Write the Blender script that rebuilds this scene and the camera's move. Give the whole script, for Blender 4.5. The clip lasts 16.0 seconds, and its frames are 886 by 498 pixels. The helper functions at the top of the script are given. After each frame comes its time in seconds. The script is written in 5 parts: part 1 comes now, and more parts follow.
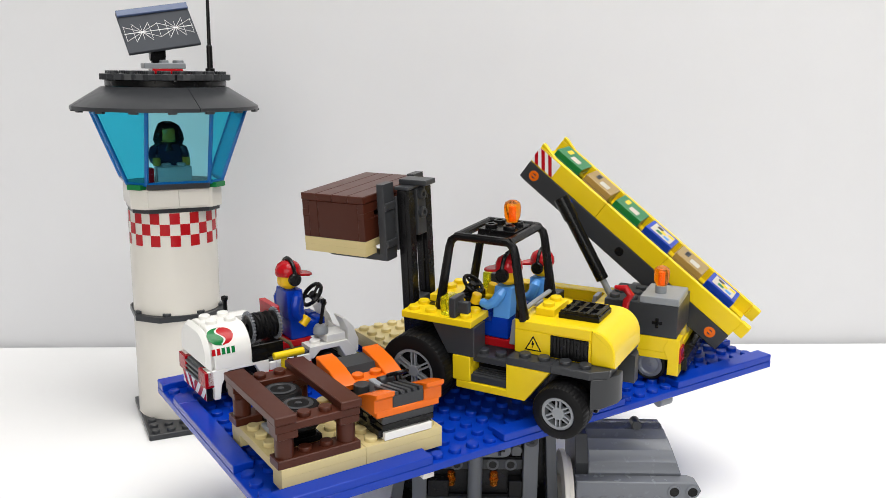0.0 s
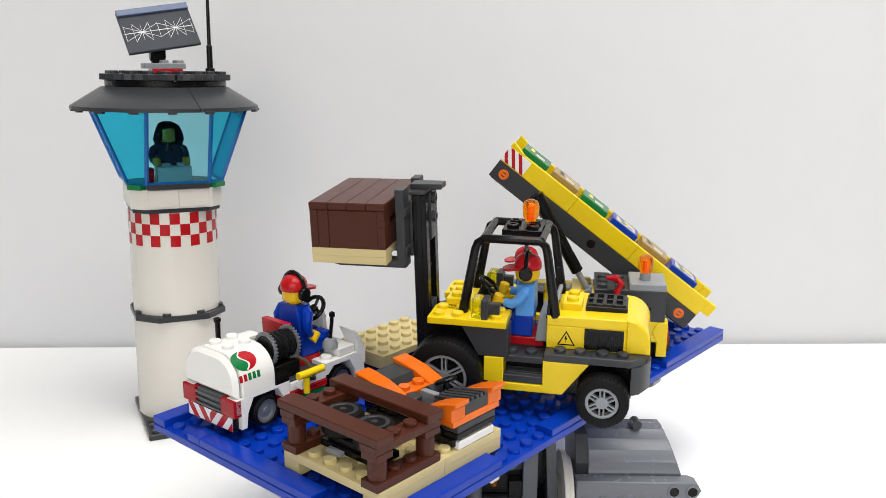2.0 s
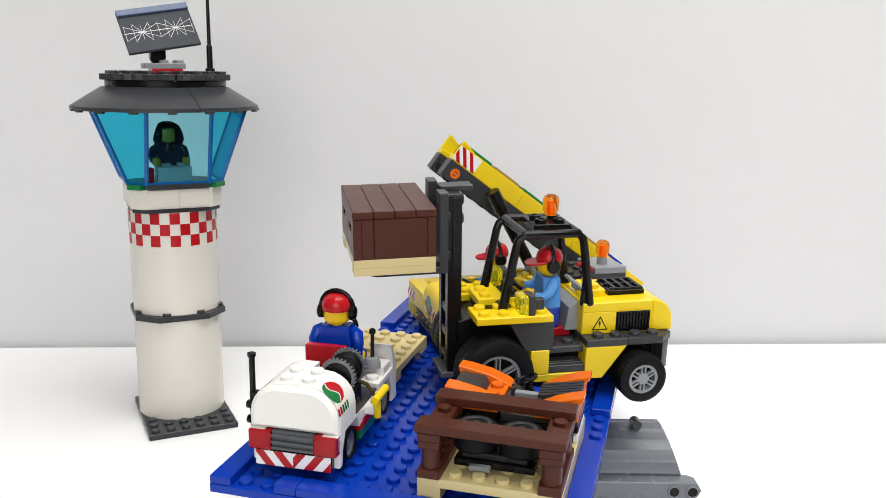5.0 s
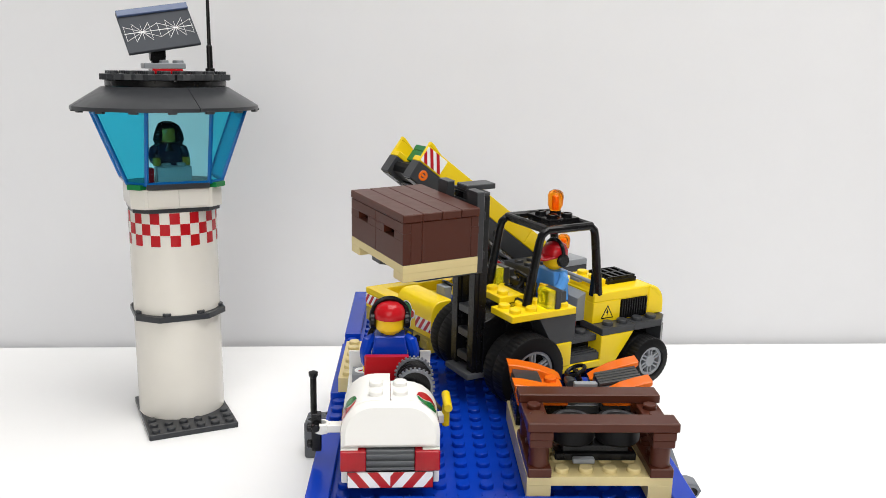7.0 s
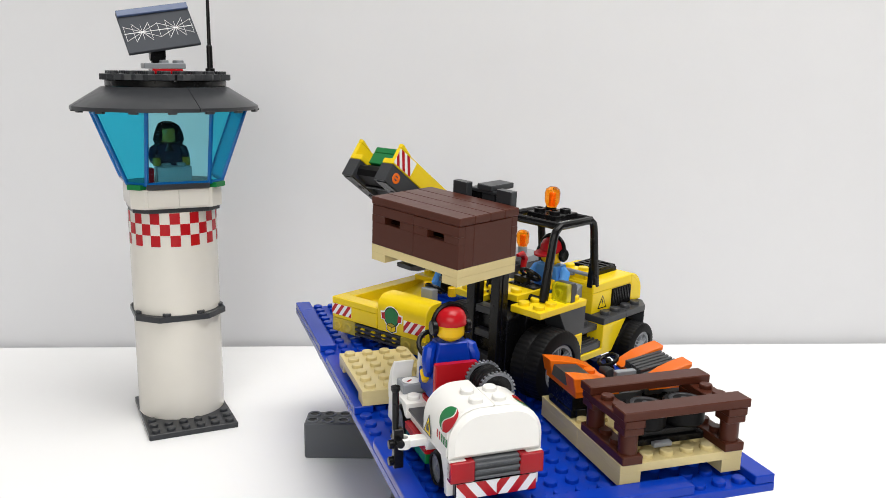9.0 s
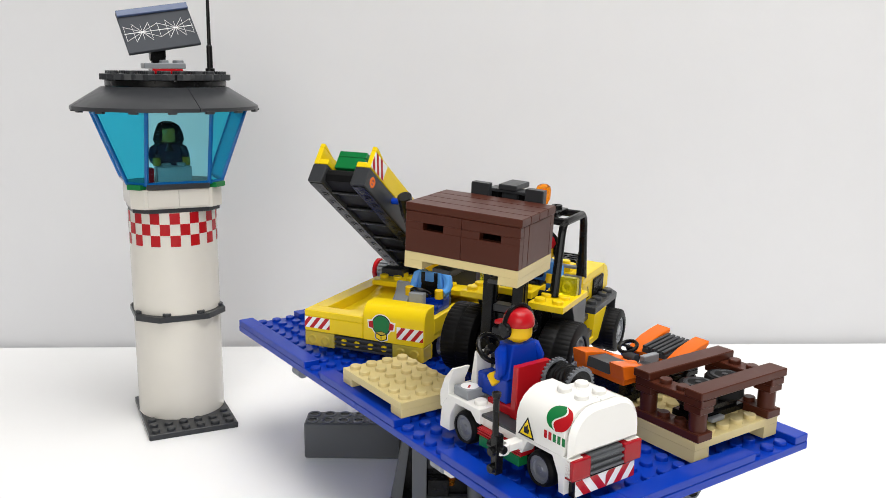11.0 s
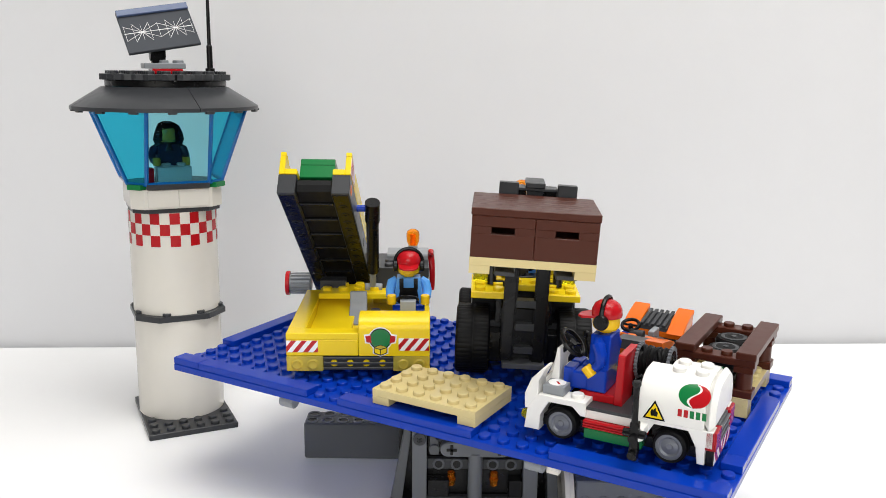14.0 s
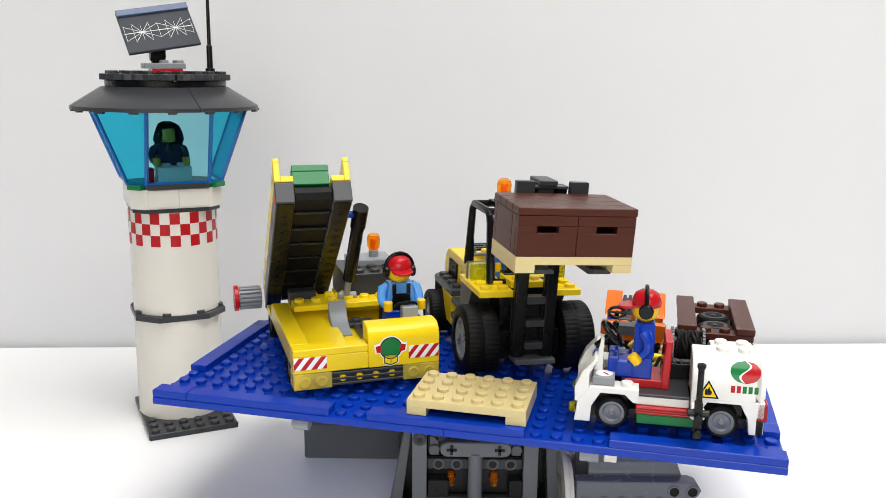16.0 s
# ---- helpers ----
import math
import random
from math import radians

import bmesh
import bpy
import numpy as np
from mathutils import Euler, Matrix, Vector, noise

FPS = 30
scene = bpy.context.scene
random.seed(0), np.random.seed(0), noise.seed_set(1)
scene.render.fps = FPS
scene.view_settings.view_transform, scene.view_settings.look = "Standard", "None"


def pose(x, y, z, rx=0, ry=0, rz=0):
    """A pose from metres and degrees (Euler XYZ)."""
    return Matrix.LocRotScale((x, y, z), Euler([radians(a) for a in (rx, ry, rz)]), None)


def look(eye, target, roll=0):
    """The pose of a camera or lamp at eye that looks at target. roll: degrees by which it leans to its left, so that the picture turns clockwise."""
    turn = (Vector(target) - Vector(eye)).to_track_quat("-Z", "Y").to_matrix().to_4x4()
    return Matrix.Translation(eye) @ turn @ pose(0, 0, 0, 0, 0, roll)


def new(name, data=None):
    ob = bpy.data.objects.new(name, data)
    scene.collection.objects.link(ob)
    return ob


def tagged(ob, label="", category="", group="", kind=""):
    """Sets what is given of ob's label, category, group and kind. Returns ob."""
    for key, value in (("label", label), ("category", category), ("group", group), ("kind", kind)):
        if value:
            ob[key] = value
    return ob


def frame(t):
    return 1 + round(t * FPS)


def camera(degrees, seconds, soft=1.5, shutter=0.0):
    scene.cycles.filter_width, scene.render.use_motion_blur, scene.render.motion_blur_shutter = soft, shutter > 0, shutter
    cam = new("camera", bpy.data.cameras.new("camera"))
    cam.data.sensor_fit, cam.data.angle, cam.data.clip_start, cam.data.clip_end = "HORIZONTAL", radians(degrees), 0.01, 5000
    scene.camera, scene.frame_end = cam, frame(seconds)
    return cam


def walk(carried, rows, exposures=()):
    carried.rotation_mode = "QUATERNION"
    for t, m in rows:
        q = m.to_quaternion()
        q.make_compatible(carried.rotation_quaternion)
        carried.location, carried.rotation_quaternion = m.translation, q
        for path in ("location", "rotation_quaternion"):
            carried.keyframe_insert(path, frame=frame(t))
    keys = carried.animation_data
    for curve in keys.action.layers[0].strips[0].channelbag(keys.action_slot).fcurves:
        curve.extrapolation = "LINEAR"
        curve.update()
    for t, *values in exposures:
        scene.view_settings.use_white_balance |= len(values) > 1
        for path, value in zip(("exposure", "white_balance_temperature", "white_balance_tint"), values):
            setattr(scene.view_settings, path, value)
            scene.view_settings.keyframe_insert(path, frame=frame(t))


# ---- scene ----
# Everything is laid out in units of one stud pitch (8 mm); S turns them into metres.
S = 0.008
EYE_H = 24.832 * S

# ---- camera: stands still on the far side of the table ----
cam = camera(53.69, 16.0, soft=0.6)
EYE = pose(0, 0, EYE_H, 90 - 11.507, 0, 0) @ pose(0, 0, 0, 0, 0, 0.677)
walk(cam, [(0.0, EYE), (16.0, EYE)], exposures=[(0.0, -0.17), (4.0, -0.17), (6.5, -0.19), (7.4, -0.17), (8.0, -0.35), (8.6, -0.22), (9.0, -0.22), (11.5, -0.19), (13.0, -0.19), (14.5, -0.15), (16.0, -0.09)])

# ---- turntable: seconds, heading, tilt of its normal (x, y, in hundredths), centre's y and z ----
TURN = [
    (0, -146.77, -0.95, -3.91, 48.14, 7.75),
    (1, -138.55, -0.85, -4.22, 48.17, 7.72),
    (2, -130.65, -0.47, -4.32, 48.36, 7.67),
    (3, -122.11, -0.11, -4.28, 48.37, 7.67),
    (4, -113.67, 0.27, -4.02, 48.36, 7.70),
    (5, -105.26, 0.45, -3.45, 48.19, 7.73),
    (6, -96.30, 0.64, -2.55, 47.99, 7.76),
    (7, -88.01, 0.74, -1.90, 47.93, 7.79),
    (8, -80.42, 0.47, -1.80, 47.94, 7.79),
    (9, -72.14, 0.53, -1.52, 48.01, 7.76),
    (10, -63.57, 0.39, -1.28, 48.08, 7.74),
    (11, -55.35, 0.21, -1.39, 48.12, 7.72),
    (12, -46.64, 0.16, -1.48, 48.16, 7.69),
    (13, -38.37, -0.13, -1.71, 48.21, 7.68),
    (14, -30.22, -0.29, -1.85, 48.21, 7.71),
    (15, -22.12, -0.42, -1.91, 48.24, 7.72),
    (16, -13.60, -0.20, -2.07, 48.19, 7.71),
]
DECK_X = 2.0


def deck_pose(t):
    """The turning deck's pose at t seconds: origin at its middle, on the deck's upper face."""
    i = min(int(t), 15)
    u = t - i
    a, b = TURN[i][1:], TURN[i + 1][1:]
    before = TURN[i - 1][1:] if i > 0 else [2 * p - q for p, q in zip(a, b)]
    after = TURN[i + 2][1:] if i < 15 else [2 * q - p for p, q in zip(a, b)]
    v = []
    for p0, p1, p2, p3 in zip(before, a, b, after):
        v.append(0.5 * (2 * p1 + (p2 - p0) * u + (2 * p0 - 5 * p1 + 4 * p2 - p3) * u * u + (3 * p1 - p0 - 3 * p2 + p3) * u ** 3))
    up = Vector((v[1] / 100, v[2] / 100, 1)).normalized()
    ahead = Vector((math.cos(radians(v[0])), math.sin(radians(v[0])), 0))
    ahead = (ahead - up * ahead.dot(up)).normalized()
    side = up.cross(ahead)
    m = Matrix((ahead, side, up)).transposed().to_4x4()
    m.translation = Vector((DECK_X, v[3], v[4])) * S
    return m
# ---- light: a large window behind the camera, a ceiling light, dim unseen walls ----
world = bpy.data.worlds.new("sky")
scene.world = world
world.use_nodes = True
sky = world.node_tree.nodes.new("ShaderNodeTexSky")
sky.sky_type, sky.sun_disc = "NISHITA", False
sky.sun_elevation, sky.sun_rotation = radians(40), radians(200)
world.node_tree.links.new(sky.outputs[0], world.node_tree.nodes["Background"].inputs[0])
world.node_tree.nodes["Background"].inputs[1].default_value = 0.1


def area_lamp(name, eye, target, w, h, watts, colour):
    data = bpy.data.lights.new(name, "AREA")
    data.shape, data.size, data.size_y, data.energy, data.color = "RECTANGLE", w, h, watts, colour
    ob = new(name, data)
    ob.matrix_world = look(eye, target)
    return ob


area_lamp("window_light", (-0.1, -1.55, 0.75), (0.05, 0.35, 0.1), 1.5, 1.1, 18.5, (1.0, 0.975, 0.925))
area_lamp("ceiling_light_lamp", (0.35, 0.02, 1.46), (0.35, 0.02, 0), 1.15, 1.1, 31, (1.0, 0.985, 0.955))
# ---- materials ----
def node(nt, kind, **sets):
    n = nt.nodes.new(kind)
    for k, v in sets.items():
        n.inputs[k.replace("_", " ")].default_value = v
    return n


def material(name, colour, rough=0.2, mottle=0.04, grain=260.0, bump=0.0015, metal=0.0, clear=0.0, ior=1.34, scratch=0.05):
    """A moulded surface: colour that drifts a little, fine relief, worn gloss."""
    mat = bpy.data.materials.new(name)
    mat.use_nodes = True
    nt = mat.node_tree
    bs = nt.nodes["Principled BSDF"]
    bs.inputs["Metallic"].default_value = metal
    bs.inputs["IOR"].default_value = ior
    bs.inputs["Transmission Weight"].default_value = clear
    co = nt.nodes.new("ShaderNodeTexCoord")
    broad = node(nt, "ShaderNodeTexNoise", Scale=45.0, Detail=3.0)
    fine = node(nt, "ShaderNodeTexNoise", Scale=grain, Detail=4.0)
    for n in (broad, fine):
        nt.links.new(co.outputs["Object"], n.inputs["Vector"])
    mix = nt.nodes.new("ShaderNodeMix")
    mix.data_type = "RGBA"
    mix.inputs[6].default_value = (*[c * (1 - mottle) for c in colour], 1)
    mix.inputs[7].default_value = (*[min(1, c * (1 + mottle)) for c in colour], 1)
    nt.links.new(broad.outputs[0], mix.inputs[0])
    nt.links.new(mix.outputs[2], bs.inputs["Base Color"])
    ramp = nt.nodes.new("ShaderNodeMapRange")
    ramp.inputs["From Min"].default_value, ramp.inputs["From Max"].default_value = 0.3, 0.75
    ramp.inputs["To Min"].default_value, ramp.inputs["To Max"].default_value = rough * (1 - scratch), rough * (1 + 3 * scratch)
    nt.links.new(fine.outputs[0], ramp.inputs["Value"])
    nt.links.new(ramp.outputs[0], bs.inputs["Roughness"])
    bp = nt.nodes.new("ShaderNodeBump")
    bp.inputs["Strength"].default_value, bp.inputs["Distance"].default_value = bump, 0.0004
    nt.links.new(broad.outputs[0] if clear else fine.outputs[0], bp.inputs["Height"])
    nt.links.new(bp.outputs[0], bs.inputs["Normal"])
    return mat


BLUE = material("blue_plastic", (0.002, 0.036, 0.37))
YELLOW = material("yellow_plastic", (0.80, 0.575, 0.01))
BROWN = material("brown_plastic", (0.066, 0.017, 0.009), rough=0.3, ior=1.3)
TAN = material("tan_plastic", (0.64, 0.53, 0.26))
DARK = material("dark_grey_plastic", (0.036, 0.038, 0.042), rough=0.3)
GREY = material("light_grey_plastic", (0.25, 0.265, 0.285), rough=0.3)
MIDGREY = material("mid_grey_plastic", (0.085, 0.09, 0.098), rough=0.3)
BLACK = material("black_plastic", (0.005, 0.005, 0.0055), rough=0.25, ior=1.3)
RUBBER = material("black_rubber", (0.004, 0.004, 0.0045), rough=0.5, bump=0.1, ior=1.25)
WHITE = material("white_plastic", (0.80, 0.79, 0.76), rough=0.2, mottle=0.03)
IVORY = material("ivory_white_plastic", (0.68, 0.65, 0.59), rough=0.22, mottle=0.04)
RED = material("red_plastic", (0.42, 0.008, 0.013))
GREEN = material("green_plastic", (0.008, 0.17, 0.045))
ORANGE = material("orange_plastic", (0.74, 0.14, 0.008))
SHIRT = material("sky_blue_plastic", (0.09, 0.30, 0.70))
GOLD = material("dull_gold_plastic", (0.33, 0.22, 0.07))
FACE = material("yellow_face_plastic", (0.80, 0.50, 0.01))
STEEL = material("blue_grey_plastic", (0.12, 0.127, 0.138), rough=0.3)
PEWTER = material("bluish_silver_plastic", (0.17, 0.18, 0.2), rough=0.3, metal=0.25)
SLATE = material("dark_slate_plastic", (0.05, 0.055, 0.065), rough=0.55, ior=1.25)
PAPER = material("printed_cream_paper", (0.5, 0.48, 0.4), rough=0.4, mottle=0.15)
CASING = material("bluish_grey_plastic", (0.16, 0.17, 0.19), rough=0.25)
TAPE = material("printed_white", (0.82, 0.82, 0.82), rough=0.35, mottle=0.02)
CLEAR_AMBER = material("clear_amber_plastic", (1.0, 0.33, 0.01), rough=0.07, clear=0.85, bump=0.0)
CLEAR_RED = material("clear_red_plastic", (0.5, 0.006, 0.016), rough=0.12, clear=0.45, bump=0.0)
CLEAR_LIME = material("clear_yellow_plastic", (0.75, 0.7, 0.02), rough=0.08, clear=0.8, bump=0.0)
CLEAR_PALE = material("clear_pale_yellow_plastic", (0.92, 0.75, 0.12), rough=0.1, clear=0.6, bump=0.0)
PANE = material("clear_light_blue_pane", (0.035, 0.53, 0.74), rough=0.04, clear=1.0, bump=0.0, ior=1.12, scratch=0.0)
PANE_PALE = material("clear_pale_blue_pane", (0.3, 0.73, 0.83), rough=0.04, clear=1.0, bump=0.0, ior=1.12, scratch=0.0)
PANE_EDGE = material("clear_deep_blue_rim", (0.006, 0.17, 0.55), rough=0.1, clear=0.4, bump=0.0)
TABLE = material("white_tabletop", (0.88, 0.88, 0.88), rough=0.2, mottle=0.01, grain=300.0, bump=0.001)
WALL = material("white_wall_paint", (0.66, 0.66, 0.675), rough=0.75, mottle=0.015, grain=260.0, bump=0.05)
# For the unseen room faces: kept dark so they bounce less fill light.
DIM = material("unseen_dim_wall", (0.16, 0.155, 0.15), rough=0.8, mottle=0.05, grain=260.0, bump=0.05)
FLOOR = material("grey_floor", (0.14, 0.12, 0.10), rough=0.5, mottle=0.15)

# ---- shapes: (vertices, faces, slot) in stud units ----
def box(a, b, c=0.035, slot=0):
    """A box with chamfered edges between the corners a and b."""
    a, b = [min(p) for p in zip(a, b)], [max(p) for p in zip(a, b)]
    c = min([c] + [(q - p) * 0.3 for p, q in zip(a, b)])
    v, ids = [], {}
    for i in range(8):
        s = [(i >> k) & 1 for k in range(3)]
        for ax in range(3):
            pt = []
            for k in range(3):
                base = b[k] if s[k] else a[k]
                pt.append(base if k == ax else base + (-c if s[k] else c))
            ids[(i, ax)] = len(v)
            v.append(pt)
    f = []
    for ax in range(3):
        o1, o2 = [k for k in range(3) if k != ax]
        for s in (0, 1):
            ring = [(s << ax) | (p << o1) | (q << o2) for p, q in ((0, 0), (1, 0), (1, 1), (0, 1))]
            f.append([ids[(i, ax)] for i in ring])
        for p in (0, 1):
            for q in (0, 1):
                i, j = (p << o1) | (q << o2), (1 << ax) | (p << o1) | (q << o2)
                f.append([ids[(i, o1)], ids[(j, o1)], ids[(j, o2)], ids[(i, o2)]])
    for i in range(8):
        f.append([ids[(i, k)] for k in range(3)])
    return [(np.array(v, float), f, slot)]


def lathe(profile, seg=20, axis="z", at=(0, 0, 0), slot=0, a0=0.0):
    """A turned body: profile of (radius, height) along the axis."""
    v, f, rings = [], [], []
    for r, h in profile:
        if r <= 1e-6:
            rings.append([len(v)])
            v.append((0, 0, h))
        else:
            rings.append(list(range(len(v), len(v) + seg)))
            for k in range(seg):
                an = a0 + 2 * math.pi * k / seg
                v.append((r * math.cos(an), r * math.sin(an), h))
    for p, q in zip(rings, rings[1:]):
        for k in range(seg):
            n = (k + 1) % seg
            if len(p) == 1 and len(q) == 1:
                continue
            if len(p) == 1:
                f.append([p[0], q[k], q[n]])
            elif len(q) == 1:
                f.append([p[k], p[n], q[0]])
            else:
                f.append([p[k], p[n], q[n], q[k]])
    for ring in (rings[0], rings[-1]):
        if len(ring) > 1:
            f.append(list(ring))
    v = np.array(v, float)
    if axis == "x":
        v = v[:, [2, 0, 1]]
    elif axis == "y":
        v = v[:, [1, 2, 0]]
    return [(v + np.array(at, float), f, slot)]


def rod(r, lo, hi, seg=16, axis="z", at=(0, 0, 0), slot=0, c=0.03):
    return lathe([(r - c, lo), (r, lo + c), (r, hi - c), (r - c, hi)], seg, axis, at, slot)


def ring(r_in, r_out, lo, hi, seg=24, axis="z", at=(0, 0, 0), slot=0, c=0.03):
    g = lathe([(r_in, lo), (r_out - c, lo), (r_out, lo + c), (r_out, hi - c), (r_out - c, hi), (r_in, hi), (r_in, lo)], seg, axis, at, slot)
    v, f, s = g[0]
    return [(v, f[:-2], s)]


def prism(outline, axis, lo, hi, c=0.03, slot=0):
    """An outline drawn in the two other axes, pulled along the axis, its rims chamfered."""
    n = len(outline)
    area = sum(outline[i][0] * outline[(i + 1) % n][1] - outline[(i + 1) % n][0] * outline[i][1] for i in range(n))
    pts = outline if area > 0 else outline[::-1]
    inner = []
    for i in range(n):
        p, q, r = Vector(pts[i - 1]), Vector(pts[i]), Vector(pts[(i + 1) % n])
        d1, d2 = (q - p).normalized(), (r - q).normalized()
        n1, n2 = Vector((-d1.y, d1.x)), Vector((-d2.y, d2.x))
        m = n1 + n2
        m = m.normalized() if m.length > 1e-6 else n1
        inner.append(tuple(q + m * (c / max(0.4, m.dot(n1)))))
    v, f = [], []
    for h, loop in ((lo, inner), (lo + c, pts), (hi - c, pts), (hi, inner)):
        for p, q in loop:
            v.append({"x": (h, p, q), "y": (p, h, q), "z": (p, q, h)}[axis])
    for k in range(3):
        for i in range(n):
            j = (i + 1) % n
            f.append([k * n + i, k * n + j, (k + 1) * n + j, (k + 1) * n + i])
    f.append(list(range(n))[::-1])
    f.append(list(range(3 * n, 4 * n)))
    return [(np.array(v, float), f, slot)]


def tube(path, r, seg=10, slot=0):
    """A round bar along a path; r may be one radius or one for each point."""
    path = [Vector(p) for p in path]
    rs = r if isinstance(r, (list, tuple)) else [r] * len(path)
    v, f = [], []
    side = None
    for i, p in enumerate(path):
        d = (path[min(i + 1, len(path) - 1)] - path[max(i - 1, 0)]).normalized()
        if side is None:
            side = d.orthogonal().normalized()
        side = (side - d * side.dot(d)).normalized()
        up = d.cross(side)
        for k in range(seg):
            an = 2 * math.pi * k / seg
            v.append(p + (side * math.cos(an) + up * math.sin(an)) * rs[i])
    for i in range(len(path) - 1):
        for k in range(seg):
            n = (k + 1) % seg
            f.append([i * seg + k, i * seg + n, (i + 1) * seg + n, (i + 1) * seg + k])
    f.append(list(range(seg))[::-1])
    f.append(list(range((len(path) - 1) * seg, len(path) * seg)))
    return [(np.array([tuple(p) for p in v], float), f, slot)]


def moved(g, m):
    """Shapes carried to the pose m (in stud units)."""
    a = np.array(m)
    return [(v @ a[:3, :3].T + a[:3, 3], f, s) for v, f, s in g]



def studs(x0, y0, nx, ny, z, skip=(), r=0.3, seg=14, slot=0):
    g = []
    for i in range(nx):
        for j in range(ny):
            if (i, j) not in skip:
                g += lathe([(r, z - 0.02), (r, z + 0.17), (r - 0.035, z + 0.21), (0, z + 0.21)], seg, "z", (x0 + i + 0.5, y0 + j + 0.5, 0), slot)
    return g


def part(name, g, mats, parent=None, label="", base=None):
    """ONE mesh object from shapes, under a thing or under a part."""
    verts, faces, slots, n = [], [], [], 0
    for v, f, s in g:
        verts.append(v)
        faces += [[i + n for i in q] for q in f]
        slots += [s] * len(f)
        n += len(v)
    me = bpy.data.meshes.new(name)
    me.from_pydata((np.concatenate(verts) * S).tolist(), [], faces)
    bm = bmesh.new()
    bm.from_mesh(me)
    bmesh.ops.recalc_face_normals(bm, faces=bm.faces)
    bm.to_mesh(me)
    bm.free()
    for m in (mats if isinstance(mats, (list, tuple)) else [mats]):
        me.materials.append(m)
    me.polygons.foreach_set("material_index", slots)
    me.shade_smooth()
    me.set_sharp_from_angle(angle=radians(32))
    ob = new(name, me)
    if parent:
        ob.parent = parent
    if label:
        tagged(ob, label)
    return ob


def thing(name, label, category, group="", kind=""):
    return tagged(new(name), label, category, group, kind)



RIDERS = []


def ride(ob, x, y, z=0.0, heading=0.0):
    """Puts a thing on the turning deck: place in studs from the deck's corner, heading in degrees."""
    RIDERS.append((ob, pose((x - 16) * S, (y - 8) * S, z * S, 0, 0, heading)))
    ob.matrix_world = deck_pose(0) @ RIDERS[-1][1]
    return ob
# ---- the room ----
def room():
    def wall(name, a, b, mat, label, holes=()):
        ob = part(name, box([v / S for v in a], [v / S for v in b], 0.1), mat)
        return tagged(ob, label, name.split("_")[0], kind="structure")

    back = wall("wall_north", (-1.7, 0, -0.75), (1.7, 0.12, 1.5), WALL, "plain white painted wall behind the table")
    back.matrix_world = pose(0.0, 78.05 * S, 0, 0, 0, 3.1)
    # Sides and ceiling are added out of view; their dark tone deepens the shade.
    wall("wall_west", (-1.72, -1.7, -0.75), (-1.6, 0.54, 1.5), DIM, "unseen warm grey side wall, darkened to cut bounced light")
    wall("wall_east", (1.6, -1.7, -0.75), (1.72, 0.7, 1.5), DIM, "unseen warm grey side wall, darkened to cut bounced light")
    wall("ceiling", (-1.72, -1.8, 1.5), (1.72, 0.8, 1.6), DIM, "unseen warm grey ceiling, darkened to cut bounced light")
    wall("floor", (-1.72, -1.8, -0.85), (1.72, 0.8, -0.75), FLOOR, "plain grey floor under the table")
    # Unseen wall behind the camera, darkened so dark plastics mirror less light.
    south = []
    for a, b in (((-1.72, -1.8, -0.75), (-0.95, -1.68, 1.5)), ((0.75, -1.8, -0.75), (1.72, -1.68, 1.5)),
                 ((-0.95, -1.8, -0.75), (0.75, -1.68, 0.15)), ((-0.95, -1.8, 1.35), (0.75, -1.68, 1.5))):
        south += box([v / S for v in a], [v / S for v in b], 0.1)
    tagged(part("wall_south", south, DIM), "unseen grey wall with a wide window opening, darkened to cut bounced light", "wall", kind="structure")
    table = thing("table", "white laminate table with a smooth satin top", "table")
    part("tabletop", box((-150, -110, -3.5), (150, -0.6, 0), 0.15), TABLE, table)
    for x in (-140, 140):
        for y in (-102, -12):
            part("leg", box((x - 3, y - 3, -93.6), (x + 3, y + 3, -3.5), 0.2), WHITE, table)
    table.matrix_world = pose(0, 78.05 * S, 0, 0, 0, 3.1)


room()


# ---- the turning deck ----
def turning_deck():
    deck = thing("deck", "bright blue studded toy deck with smooth edge tiles", "platform")
    edge = [(0, 0, 2, 1), (2, 0, 10, 1), (12, 0, 20, 1), (24, 0, 32, 1), (0, 15, 8, 16), (12, 15, 20, 16), (24, 15, 32, 16),
            (0, 4, 1, 12), (0, 12, 1, 13), (31, 3, 32, 4), (31, 4, 32, 12)]
    covered = {(i, j) for x0, y0, x1, y1 in edge for i in range(x0, x1) for j in range(y0, y1)}
    for k in (0, 16):
        skip = {(i - k, j) for i, j in covered}
        part("base_plate", moved(box((k, 0, -0.4), (k + 16, 16, 0)) + studs(k, 0, 16, 16, 0, skip), Matrix.Translation((-16, -8, 0))), BLUE, deck)
    for x0, y0, x1, y1 in edge:
        part("tile", moved(box((x0 + 0.01, y0 + 0.01, 0.004), (x1 - 0.01, y1 - 0.01, 0.4)), Matrix.Translation((-16, -8, 0))), BLUE, deck)
    RIDERS.append((deck, Matrix.Identity(4)))
    deck.matrix_world = deck_pose(0)
    return deck


DECK = turning_deck()
